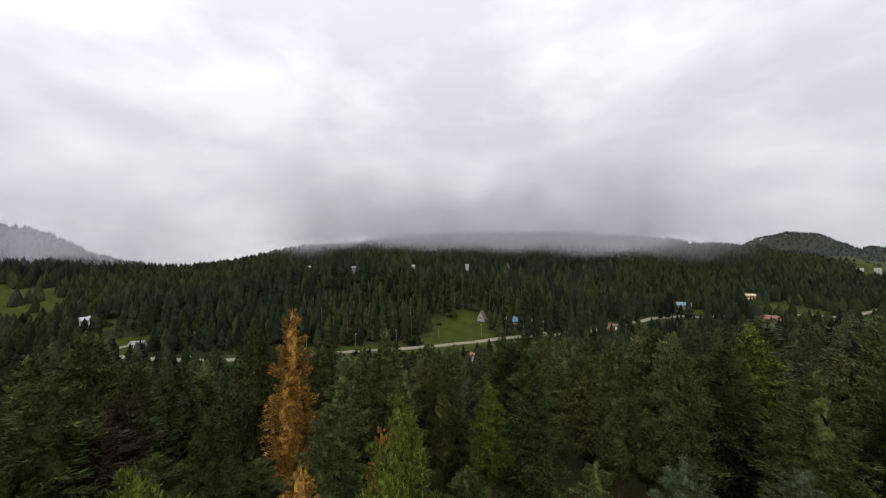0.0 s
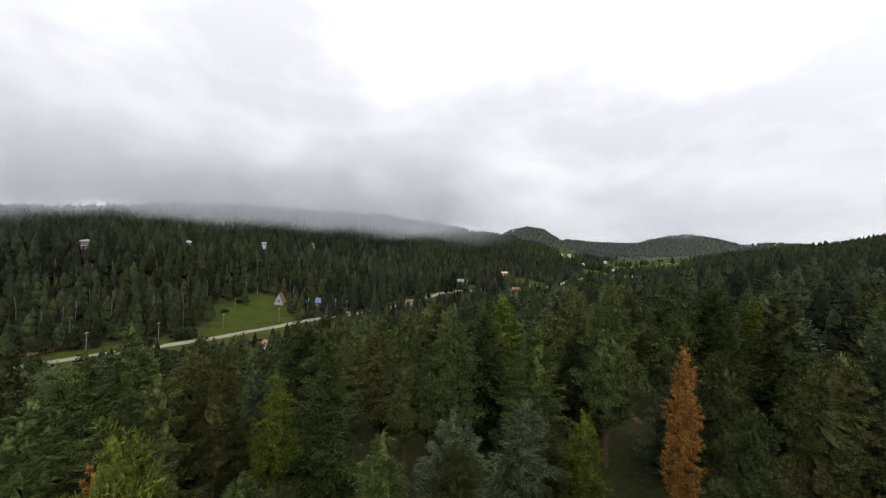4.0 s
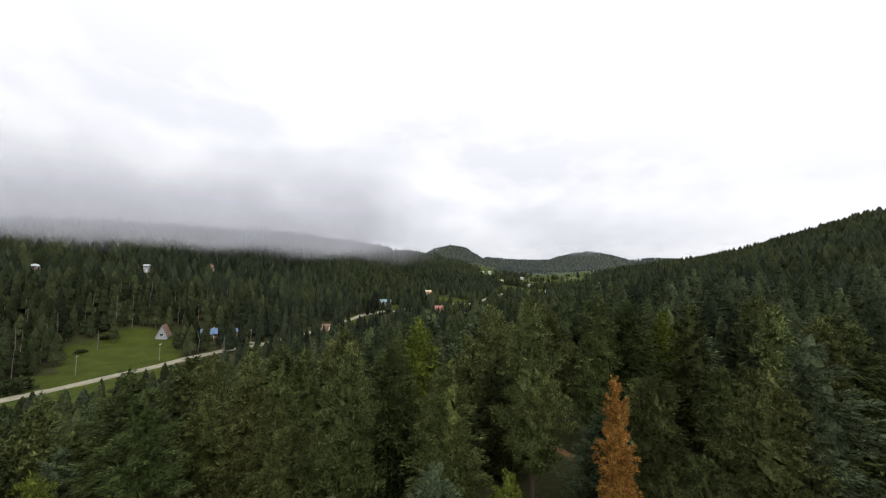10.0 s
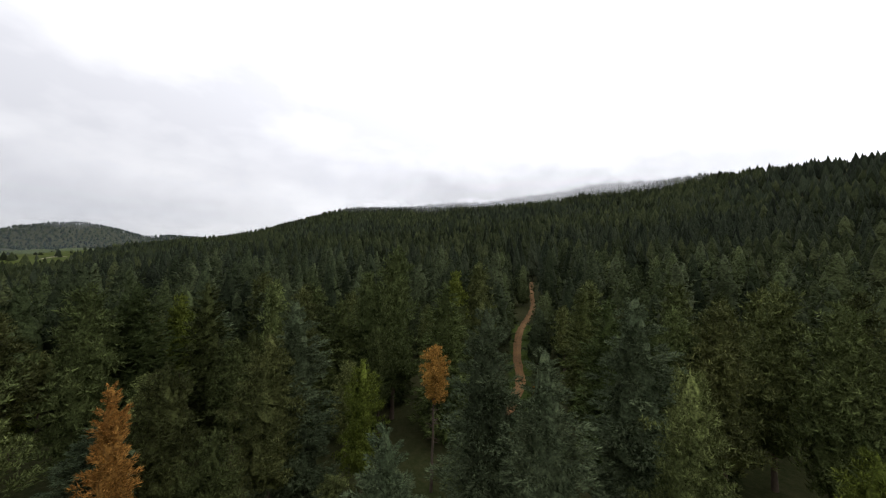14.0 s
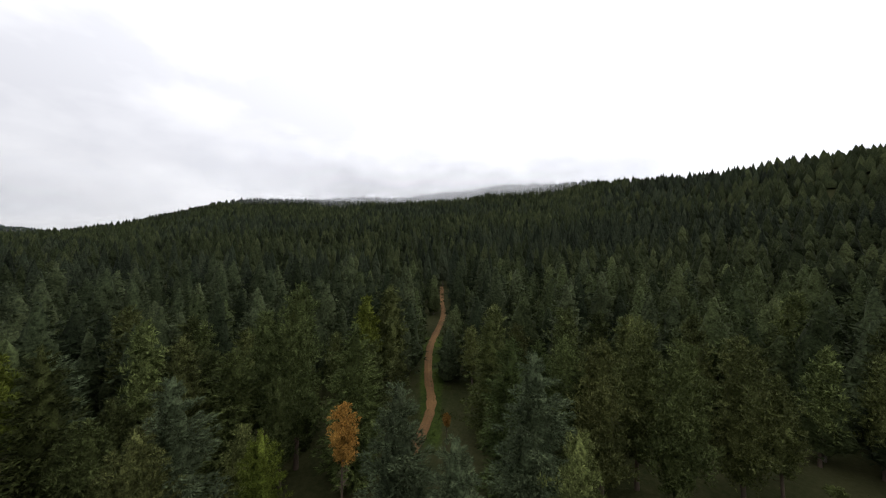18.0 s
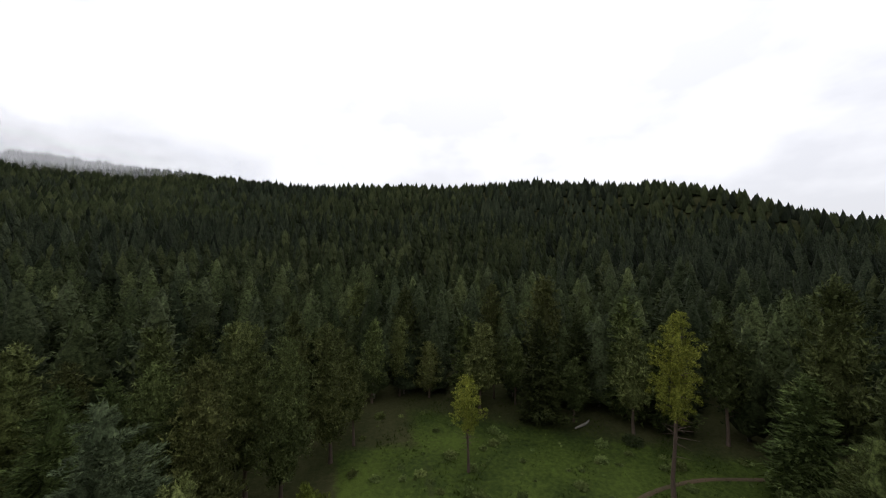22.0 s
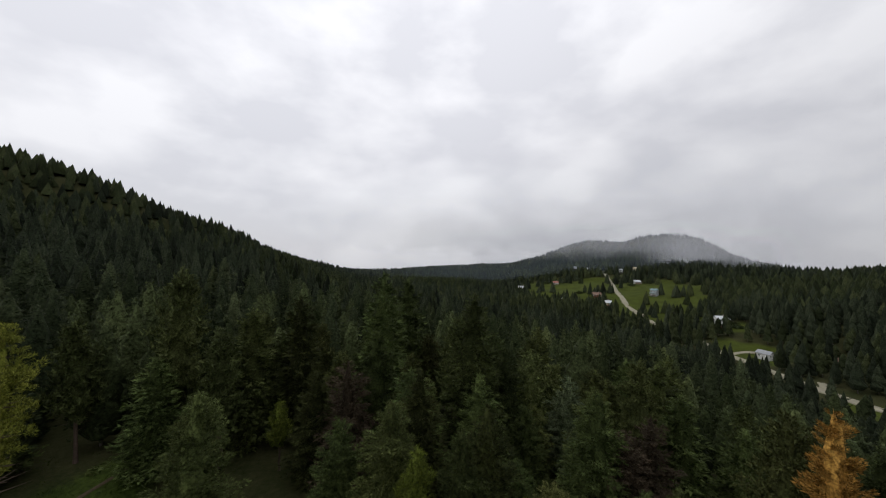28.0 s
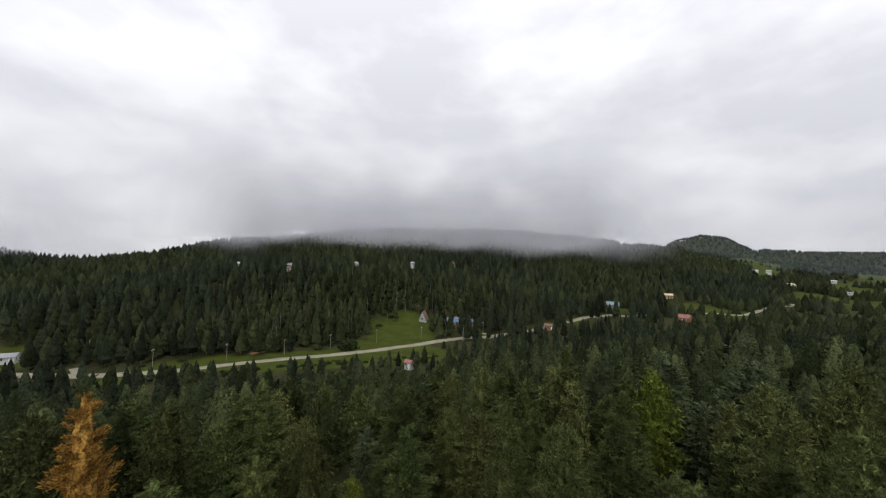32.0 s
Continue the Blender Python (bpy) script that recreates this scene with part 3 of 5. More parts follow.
def bough_crown(rng, H, wide, per, spray, bare=0.06, gap=0.62, whorl=6, slope=0.52, droop=0.25, style="spruce", core=(9, 12), fill=0.40, lean=0.0, clump=1.0, along=3, thin=0.12):
    """A conifer's crown: whorls of uneven boughs that carry shaggy clumps of needles, flat plates on a spruce and round bursts on a pine.
    slope: how fast the crown widens below its tip; wide: the most that it reaches; per: sprays on a clump; spray: their length."""
    levels = np.arange(max(bare * H, 0.35), H * 0.97, gap)

    def reach_at(z):
        d = (H - z) * slope * (1.15 if style == "pine" else 1.0)
        r = wide * (1 - np.exp(-d / wide * 1.15)) + 0.02
        return r * np.clip((0.62 if style == "spruce" else 0.40) + 5.0 * (z / H - bare), 0, 1)
    rise = np.repeat(levels, np.maximum(3, (whorl * (0.45 + 0.95 * reach_at(levels) / wide)).astype(int)))
    rise = rise[rng.rand(len(rise)) > thin]
    n = len(rise)
    rise = np.minimum(rise + gap * 0.7 * (rng.rand(n) - 0.5), H * 0.975)
    g = np.clip((rise / H - bare) / (1 - bare), 0, 0.995)

    ang = np.arange(n) * 2.39996 + 0.5 * rng.randn(n)
    L = reach_at(rise) * (0.58 + 0.50 * rng.rand(n)) * (1 + 0.14 * np.sin(rise * 1.3 + 2 * ang + rng.rand() * 6)) + 0.05
    way = np.stack([np.cos(ang), np.sin(ang), np.zeros(n)], 1)
    pitch = (-droop + 0.9 * np.clip(g - 0.45, 0, 1)) if style == "spruce" else (-0.05 + 0.55 * g)
    axis = np.stack([np.cos(rise * 0.35) * lean, np.sin(rise * 0.3) * lean, rise], 1)
    # the clumps: along each bough, towards its end
    b = np.repeat(np.arange(n), along)
    u = np.tile(np.linspace(1.0, 0.45, along), n) + 0.06 * rng.randn(n * along)
    keep = (L[b] > 0.55) | (u > 0.9)
    b, u = b[keep], u[keep]
    m = len(b)
    out = (L[b] * u)[:, None] * way[b]
    across = np.stack([-way[b, 1], way[b, 0], np.zeros(m)], 1)
    out[:, 2] = L[b] * (pitch[b] * u + (0.16 * u * u if style == "spruce" else 0.0)) + (0.0 if style == "spruce" else 0.12) * rng.randn(m)
    centre = axis[b] + out + across * (L[b] * (0.10 if style == "spruce" else 0.15) * rng.randn(m) * (1.2 - 0.6 * u))[:, None]
    e1 = unit(way[b] + np.array([0, 0, 1.0]) * (pitch[b] + 0.2 * u)[:, None])
    e3 = unit(np.cross(e1, across))
    e3 *= np.where(e3[:, 2] < 0, -1.0, 1.0)[:, None]
    size = clump * (0.75 + 0.55 * rng.rand(m))
    if style == "spruce":
        radii = np.stack([(0.12 + 0.19 * L[b]), (0.13 + 0.20 * L[b]) * (1.15 - 0.3 * u), 0.12 + 0.065 * L[b]], 1) * size[:, None]
    else:
        radii = (np.array([0.36, 0.36, 0.30]) * np.clip(0.45 + 0.30 * L[b], 0.4, 1.15)[:, None]) * size[:, None]
    c = np.repeat(np.arange(m), per)
    k = len(c)
    d = rng.randn(k, 3)
    d[:, 2] = np.abs(d[:, 2]) * np.where(rng.rand(k) < 0.78, 1.0, -1.0)
    d = unit(d)
    scaled = d * radii[c]
    base = centre[c] + e1[c] * scaled[:, :1] * 0.7 + across[c] * scaled[:, 1:2] * 0.7 + e3[c] * scaled[:, 2:] * 0.7
    face = unit(e1[c] * (d[:, :1] / radii[c, :1]) + across[c] * (d[:, 1:2] / radii[c, 1:2]) + e3[c] * (d[:, 2:] / radii[c, 2:]))
    face = unit(face + 0.7 * (way[b[c]] * 0.8 + np.array([0, 0, 0.6])))
    if style == "spruce":
        aim = unit(e1[c] * 0.75 + across[c] * d[:, 1:2] * 0.8 + face * 0.25 + rng.randn(k, 3) * 0.22)
        length = spray * np.clip(radii[c, 0] / 0.45, 0.55, 1.25) * (0.7 + 0.6 * rng.rand(k))
    else:
        aim = unit(face * 0.7 + rng.randn(k, 3) * 0.5 + np.array([0, 0, 0.25]))
        length = spray * np.clip(radii[c, 0] / 0.36, 0.6, 1.2) * (0.7 + 0.6 * rng.rand(k))
    blades = blade_fan(base, aim, length, length * min(0.52, 0.25 + 1.5 / per), rng, face)
    tip = np.stack([rng.randn(10) * 0.05, rng.randn(10) * 0.05, H * (0.93 + 0.05 * rng.rand(10))], 1)
    pieces = [blades_to_mesh(blades), blades_to_mesh(blade_fan(tip, unit(np.array([0, 0, 1.0]) + rng.randn(10, 3) * 0.35), np.full(10, 0.5), np.full(10, 0.12), rng))]
    if fill:
        sides, rings = core
        fi = np.linspace(bare + 0.02, 0.95, rings)
        a = (np.arange(sides)[None, :] + 0.5 * (np.arange(rings) % 2)[:, None]) * 2 * math.pi / sides
        r = reach_at(fi * H)[:, None] * fill * (0.62 + 0.62 * rng.rand(rings, sides))
        heart = np.stack([np.cos(a) * r, np.sin(a) * r, np.repeat((fi * H)[:, None], sides, 1) - 0.2 * r + 0.25 * rng.randn(rings, sides)], 2).reshape(-1, 3)
        heart = np.concatenate([heart, [(0, 0, H * 0.975)]])
        i, j = np.meshgrid(np.arange(rings - 1), np.arange(sides), indexing="ij")
        p, q = (i * sides + j).ravel(), (i * sides + (j + 1) % sides).ravel()
        last = (rings - 1) * sides
        pieces.append((heart, np.concatenate([np.stack([p, q, p + sides], 1), np.stack([q, q + sides, p + sides], 1), np.array([(last + w, last + (w + 1) % sides, len(heart) - 1) for w in range(sides)])])))
    verts, faces = merge(pieces)
    return verts, faces


def tube(points, radii, sides=6):
    verts, faces = [], []
    for i, (p, r) in enumerate(zip(points, radii)):
        for j in range(sides):
            a = 2 * math.pi * j / sides
            verts.append((p[0] + r * math.cos(a), p[1] + r * math.sin(a), p[2]))
    for i in range(len(points) - 1):
        for j in range(sides):
            a, b = i * sides + j, i * sides + (j + 1) % sides
            faces += [(a, b, a + sides), (b, b + sides, a + sides)]
    return np.array(verts), np.array(faces)


def limb(p, q, r):
    """A thin three-sided bough from p to q."""
    p, q = np.array(p, float), np.array(q, float)
    d = unit(q - p)
    s = unit(np.cross(d, (0.3, 0.2, 1.0)))
    t = np.cross(d, s)
    ringp = [p + r * (s * math.cos(a) + t * math.sin(a)) for a in (0, 2.1, 4.2)]
    return np.array(ringp + [q]), np.array([(0, 1, 3), (1, 2, 3), (2, 0, 3)])


def trunk_mesh(rng, H, r, bare=0.1, limbs=18, reach=2.0):
    n = 7
    pts = [(0.05 * H * 0.1 * rng.randn() * (i > 0) * (i < n), 0.05 * H * 0.1 * rng.randn() * (i > 0) * (i < n), -0.8 + (H * 0.97 + 0.8) * i / n) for i in range(n + 1)]
    rad = [r * (1.35 if i == 0 else 1) * (1 - i / n) ** 0.8 + 0.02 for i in range(n + 1)]
    pieces = [tube(pts, rad, 8)]
    for i in range(limbs):
        f = bare * 0.7 + (0.9 - bare * 0.7) * rng.rand()
        a, L = rng.rand() * 6.28, reach * (1 - f) ** 0.6 * (0.6 + 0.5 * rng.rand())
        pieces.append(limb((0, 0, f * H), (L * math.cos(a), L * math.sin(a), f * H + 0.1 * L), 0.055))
    return merge(pieces)


HT = 17.0   # the height at which the patterns are drawn


# sprays on a spruce's and a pine's clump, their length, facets round and up the twiggy heart of the crown
FINE = {"close": (54, 62, 0.29, (16, 30)), "near": (21, 23, 0.44, (12, 20)), "back": (9, 9, 0.62, (9, 14))}


def patterns(kind, tier):
    made = []
    per, tuft, spray, core = FINE[tier]
    for k in range({"spruce": 5, "pine": 5, "blue_spruce": 3, "yellow_pine": 3, "orange_pine": 3, "sparse_pine": 2, "brown_spruce": 1}[kind]):
        rng = np.random.RandomState(100 + 17 * k + len(kind) * 31)
        if "spruce" in kind:
            crown = bough_crown(rng, HT, 3.5 + 0.9 * rng.rand(), per, spray, 0.04, 0.50, 8, 0.46 + 0.14 * rng.rand(), 0.18 + 0.16 * rng.rand(), core=core, fill=0.3 if kind == "brown_spruce" else 0.52, thin=0.4 if kind == "brown_spruce" else 0.12)
            stem = trunk_mesh(rng, HT, 0.20, 0.06, 24, 2.2)
        elif kind == "orange_pine" and k < 2:
            crown = bough_crown(rng, HT, 2.2 + 0.6 * k, per, spray, 0.05, 0.52, 6, 0.48, 0.05, core=core, fill=0.5, thin=0.15, clump=1.15)
            stem = trunk_mesh(rng, HT, 0.18, 0.06, 30, 1.6)
        elif kind == "orange_pine":
            crown = bough_crown(rng, HT, 2.1, tuft, spray * 0.85, 0.62, 0.42, 8, 0.62, 0.0, "pine", core, 0.3, 0.15, 1.0, 3)
            stem = trunk_mesh(rng, HT, 0.16, 0.3, 40, 2.0)
        elif kind == "sparse_pine":
            crown = bough_crown(rng, HT, 2.7, tuft, spray * 0.85, 0.42, 0.62, 7, 0.62, 0.0, "pine", core, 0.22, 0.25, 0.95, 3, 0.15)
            stem = trunk_mesh(rng, HT, 0.20, 0.3, 60, 2.7)
        else:
            bare = 0.16 + 0.22 * rng.rand()
            crown = bough_crown(rng, HT, 2.8 + 0.7 * rng.rand(), tuft, spray * 0.9, bare, 0.68, 8, 0.44 + 0.14 * rng.rand(), 0.0, "pine", core, 0.50, 0.12, 1.25, 3, 0.10)
            stem = trunk_mesh(rng, HT, 0.22, bare, 30, 2.2)
        made.append((raw_mesh(kind + "_crown", *crown, None, True), raw_mesh(kind + "_trunk", *stem, None, True)))
        made[-1][0].materials.append(M[kind])
        made[-1][1].materials.append(M["bark"])
    return made


LABELS = {"spruce": ("dark green spruce with drooping boughs in the dense forest", "spruce"),
          "blue_spruce": ("grey-green blue spruce with pale tipped boughs", "spruce"),
          "pine": ("olive green pine with tufted crown and bare lower trunk", "pine"),
          "yellow_pine": ("pale yellow-green pine with a rounded tufted crown", "pine"),
          "sparse_pine": ("thin yellow-green pine with bare trunk in the clearing", "pine"),
          "brown_spruce": ("dying spruce with thin grey-brown needles", "dead tree"),
          "orange_pine": ("dead pine with rust-orange needles among green trees", "dead tree")}
PATTERNS = {}
placed = []
tree_rng = random.Random(7)


def plant(kind, x, y, H, spread=1.0, pick=None, label=""):
    r = math.hypot(x, y)
    key = (kind, "close" if r < 34 or kind in ("sparse_pine", "orange_pine") else "near" if r < 50 else "back")
    if key not in PATTERNS:
        PATTERNS[key] = patterns(*key)
    crown, stem = PATTERNS[key][(tree_rng.randrange(9) if pick is None else pick) % len(PATTERNS[key])]
    name = {"spruce": "spruce_tree", "blue_spruce": "blue_spruce_tree", "pine": "pine_tree", "yellow_pine": "pale_pine_tree", "sparse_pine": "sparse_pine_tree", "orange_pine": "dead_pine_tree", "brown_spruce": "dying_spruce_tree"}[kind]
    ob = new(name)
    ob.empty_display_size = 0.3
    k = H / HT
    w = spread * (0.6 * k + 0.4)
    ob.matrix_world = pose(x, y, float(height(x, y)), tree_rng.uniform(-1.5, 1.5), tree_rng.uniform(-1.5, 1.5), tree_rng.uniform(0, 360)) @ Matrix.Diagonal((w, w, k, 1))
    for nm, mesh in (("trunk", stem), ("crown", crown)):
        o = new(nm, mesh)
        o.parent = ob
    tagged(ob, label or LABELS[kind][0], LABELS[kind][1], group=LABELS[kind][1] + " trees round the drone")
    placed.append((x, y, spread))
    return ob


# trees that stand out: bearing, distance, height of the tip against the drone
DEAD = [(322.8, 35.1, -6.8, 0.74, 1), (69.7, 26.2, -10.2, 0.62, 0), (111.4, 31.2, -11.1, 0.9, 2), (308.9, 16.8, -11.8, 0.7, 1), (321.7, 17.4, -11.6, 0.55, 0), (293.4, 21.6, -12.7, 0.8, 1), (128.6, 46, -19.5, 0.6, 2)]
PALE = [(318.1, 13.4, -8.4), (53.4, 21.8, -15.4), (354.4, 27.5, -13.6), (165.4, 21.7, -10.3), (270.6, 25.2, -11.0), (248.8, 46.6, -15.4), (99.9, 31.4, -12.2), (289, 17.5, -9.0), (62, 52, -16.5), (76, 55.4, -8.2)]
THIN = [(220.8, 45, -3.4), (191.0, 42.2, -11.9)]
SPRUCES = [(298, 41.5, -11.1), (317.3, 80, -23.5), (34.5, 34, -9.9), (13.6, 105, -27), (17.5, 53, -17), (3.3, 30, -10.6), (62, 65, -12.7), (36.8, 43.7, -14), (351, 90, -25.4), (56.6, 66, -17.6), (91.9, 64, -7.7),
           (336.4, 31.4, -14.3), (52.6, 37, -11.5), (66.8, 66, -11.9), (17.1, 79.6, -23.9), (264.2, 57, 0.4), (267.8, 65.6, -0.9), (278.8, 43, -1.3), (215.4, 61, -3.7), (244.4, 53.8, -4.7), (251.2, 53.9, -3.2),
           (261.3, 62.7, -11.1), (268.8, 51, -11.6), (282.2, 51.6, -7.8), (297.8, 37.5, -10.3), (288.9, 62.6, -9.1), (253.6, 42.7, -10.8), (277.9, 24.6, -9.4), (282, 27.5, -8.6), (287.2, 41.8, -14.5), (340, 33, -13.4),
           (331.4, 56, -18.6), (35.5, 66.6, -16.3), (33.7, 54.8, -15.4), (27.4, 88, -16.6), (49, 45.5, -12.1), (18.4, 70, -17)]
PINES = [(27, 29, -14.5), (23.5, 33, -17), (42.4, 35, -16.6), (74.2, 29, -10.2), (86.8, 29.1, -9.2), (90.4, 44.4, -6.6), (157.3, 44, -4.9), (152.6, 38.5, -6.4), (161.9, 40.3, -6.0), (119.4, 62, -4.0), (105, 44.5, -1.8),
         (85.9, 68, -6.1), (100.8, 46.6, -5.2), (79.8, 21.7, -12.2), (148.5, 23.6, -9.0), (180.7, 68, -3.4), (173.5, 86, -4), (147.6, 55, -6.1), (156.5, 52, -6), (136.1, 55.5, -6.2), (195.4, 76.7, -3.1), (226.9, 60, -5.5),
         (235.8, 56, 0.7), (242.8, 53.9, -14.6), (203.8, 66, -1.0), (318.5, 40, -9.2), (27.2, 28.2, -9.5), (66.7, 42, -5.8), (60.2, 47, -7.5)]
BLUE = [(120.8, 22.5, -6.0), (130.2, 18.7, -7.5), (103, 17, -10.9), (89.8, 31, -6.7), (293.6, 47.8, -12.3), (142.6, 28.4, -5.4)]
BROWN = [(305, 41, -13), (302, 38, -13.5), (259, 40, -9)]
for kind, rows in (("yellow_pine", PALE), ("sparse_pine", THIN), ("spruce", SPRUCES), ("pine", PINES), ("blue_spruce", BLUE), ("brown_spruce", BROWN)):
    for az, r, tip in rows:
        x, y = polar(az, r)
        plant(kind, x, y, tip - float(height(x, y)), 0.8 if kind == "yellow_pine" or r < 27 else 0.95)
for az, r, tip, wide, pick in DEAD:
    x, y = polar(az, r)
    plant("orange_pine", x, y, tip - float(height(x, y)), wide, pick)


# near woods' tops, bearing and elevation, fitted to the camera's view of the valley
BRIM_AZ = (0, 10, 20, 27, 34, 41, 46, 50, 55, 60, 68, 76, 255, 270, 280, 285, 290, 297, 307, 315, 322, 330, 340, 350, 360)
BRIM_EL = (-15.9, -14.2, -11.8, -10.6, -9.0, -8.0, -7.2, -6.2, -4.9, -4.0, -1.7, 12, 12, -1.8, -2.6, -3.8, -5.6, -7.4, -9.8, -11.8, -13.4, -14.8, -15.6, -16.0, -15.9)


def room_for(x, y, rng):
    """Caps near-side tree heights below the camera's sight line to road and meadows."""
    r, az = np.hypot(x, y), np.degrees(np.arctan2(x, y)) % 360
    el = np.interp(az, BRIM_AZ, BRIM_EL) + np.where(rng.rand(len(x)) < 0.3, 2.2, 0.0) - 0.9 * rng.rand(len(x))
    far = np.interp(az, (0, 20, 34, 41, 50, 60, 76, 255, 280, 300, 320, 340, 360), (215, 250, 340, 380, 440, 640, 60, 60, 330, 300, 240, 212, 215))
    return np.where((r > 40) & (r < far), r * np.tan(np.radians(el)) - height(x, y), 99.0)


def scatter(r0, r1, step, seed, a0=0.0, a1=360.0):
    """Jittered places on rings between two distances, off roads, meadows and houses."""
    rng = np.random.RandomState(seed)
    xs, ys = [], []
    r = r0
    while r < r1:
        n = max(1, int(radians(a1 - a0) * r / step))
        a = np.radians(a0 + (a1 - a0) * (np.arange(n) + rng.rand(n) * 0.9) / n)
        rr = r + step * (rng.rand(n) - 0.5) * 0.9
        xs.append(rr * np.sin(a))
        ys.append(rr * np.cos(a))
        r += step
    x, y = np.concatenate(xs), np.concatenate(ys)
    lone = (rng.rand(len(x)) < np.clip(0.35 * (waves(x * 1.7, y * 1.7) - np.where(np.hypot(x, y) > 300, 0.15, 0.9)), 0.0, 0.4)) & (np.hypot(x, y) > 165)
    keep = (line_distance(x, y) > 1.6) & (lone | ~in_meadow(x, y))
    # the strip cleared at each house runs towards the camera, so it shows
    for hx, hy, w in home_spots:
        hr = math.hypot(hx, hy)
        along, across = (x * hx + y * hy) / hr - hr, np.abs(x * hy - y * hx) / hr
        keep &= ~((along > (-22 if w < 4.5 else -6 - 0.045 * hr)) & (along < 0.8 * w) & (across < 0.55 * w + 1.0))
    return x[keep], y[keep], rng


# ---- houses ----
WALLS = {
    "white": surface("white_boards", ((0.44, 0.44, 0.42), (0.58, 0.58, 0.56)), 3.5, 0.7, 0.2, stretch=(0.3, 0.3, 3)),
    "cream": surface("cream_boards", ((0.62, 0.53, 0.36), (0.76, 0.68, 0.50)), 3.5, 0.7, 0.2, stretch=(0.3, 0.3, 3)),
    "log": surface("brown_logs", ((0.17, 0.085, 0.045), (0.30, 0.16, 0.085)), 3.5, 0.8, 0.4, stretch=(0.3, 0.3, 4)),
    "orange": surface("orange_brown_boards", ((0.36, 0.15, 0.055), (0.50, 0.24, 0.10)), 3.5, 0.8, 0.3, stretch=(0.3, 0.3, 3)),
    "red": surface("dull_red_boards", ((0.20, 0.065, 0.05), (0.32, 0.11, 0.08)), 3.5, 0.8, 0.3, stretch=(3, 3, 0.3)),
    "grey": surface("grey_boards", ((0.26, 0.28, 0.28), (0.40, 0.42, 0.42)), 3.5, 0.8, 0.2, stretch=(0.3, 0.3, 3)),
}
ROOFS = {
    "pale": surface("pale_metal_roof", ((0.38, 0.40, 0.41), (0.52, 0.54, 0.55)), 3.2, 0.45, 0.1, metal=0.1),
    "cream": surface("cream_roof", ((0.50, 0.42, 0.27), (0.64, 0.55, 0.38)), 3.2, 0.7, 0.2),
    "blue": surface("blue_metal_roof", ((0.05, 0.09, 0.16), (0.10, 0.16, 0.26)), 3.2, 0.4, 0.1, metal=0.1),
    "teal": surface("grey_teal_roof", ((0.10, 0.17, 0.19), (0.19, 0.28, 0.30)), 3.2, 0.5, 0.1),
    "brown": surface("brown_shingles", ((0.12, 0.075, 0.055), (0.22, 0.14, 0.10)), 3.2, 0.9, 0.4),
    "red": surface("red_metal_roof", ((0.20, 0.075, 0.055), (0.31, 0.13, 0.09)), 3.2, 0.5, 0.1),
    "grey": surface("grey_shingles", ((0.20, 0.21, 0.22), (0.34, 0.35, 0.36)), 3.2, 0.9, 0.4),
}
TRIM = surface("white_trim", ((0.66, 0.66, 0.64), (0.80, 0.80, 0.78)), 4.0, 0.6, 0.05)
STONE = surface("chimney_stone", ((0.20, 0.18, 0.16), (0.36, 0.32, 0.28)), 6.0, 0.9, 0.5)
GLASS = bpy.data.materials.new("window_glass")
tree, add, link = nodes_of(GLASS)
pane_shader = add("ShaderNodeBsdfPrincipled", Roughness=0.06)
pane_shader.inputs["Base Color"].default_value = (0.02, 0.025, 0.03, 1)
link(pane_shader.outputs["BSDF"], add("ShaderNodeOutputMaterial").inputs["Surface"])


def box(bm, x0, x1, y0, y1, z0, z1):
    v = [bm.verts.new((x, y, z)) for z in (z0, z1) for x, y in ((x0, y0), (x1, y0), (x1, y1), (x0, y1))]
    for f in ((3, 2, 1, 0), (4, 5, 6, 7), (0, 1, 5, 4), (1, 2, 6, 5), (2, 3, 7, 6), (3, 0, 4, 7)):
        bm.faces.new([v[i] for i in f])


def slab(bm, p, q, r, s, t):
    """A sloping slab with corners p q r s and thickness t, upwards."""
    low = [bm.verts.new(c) for c in (p, q, r, s)]
    top = [bm.verts.new((c[0], c[1], c[2] + t)) for c in (p, q, r, s)]
    bm.faces.new(low[::-1])
    bm.faces.new(top)
    for i in range(4):
        bm.faces.new((low[i], low[(i + 1) % 4], top[(i + 1) % 4], top[i]))


def boxed(name, dims, material, parent, label=""):
    bm = bmesh.new()
    box(bm, *dims)
    return part(name, bm, material, parent, label)


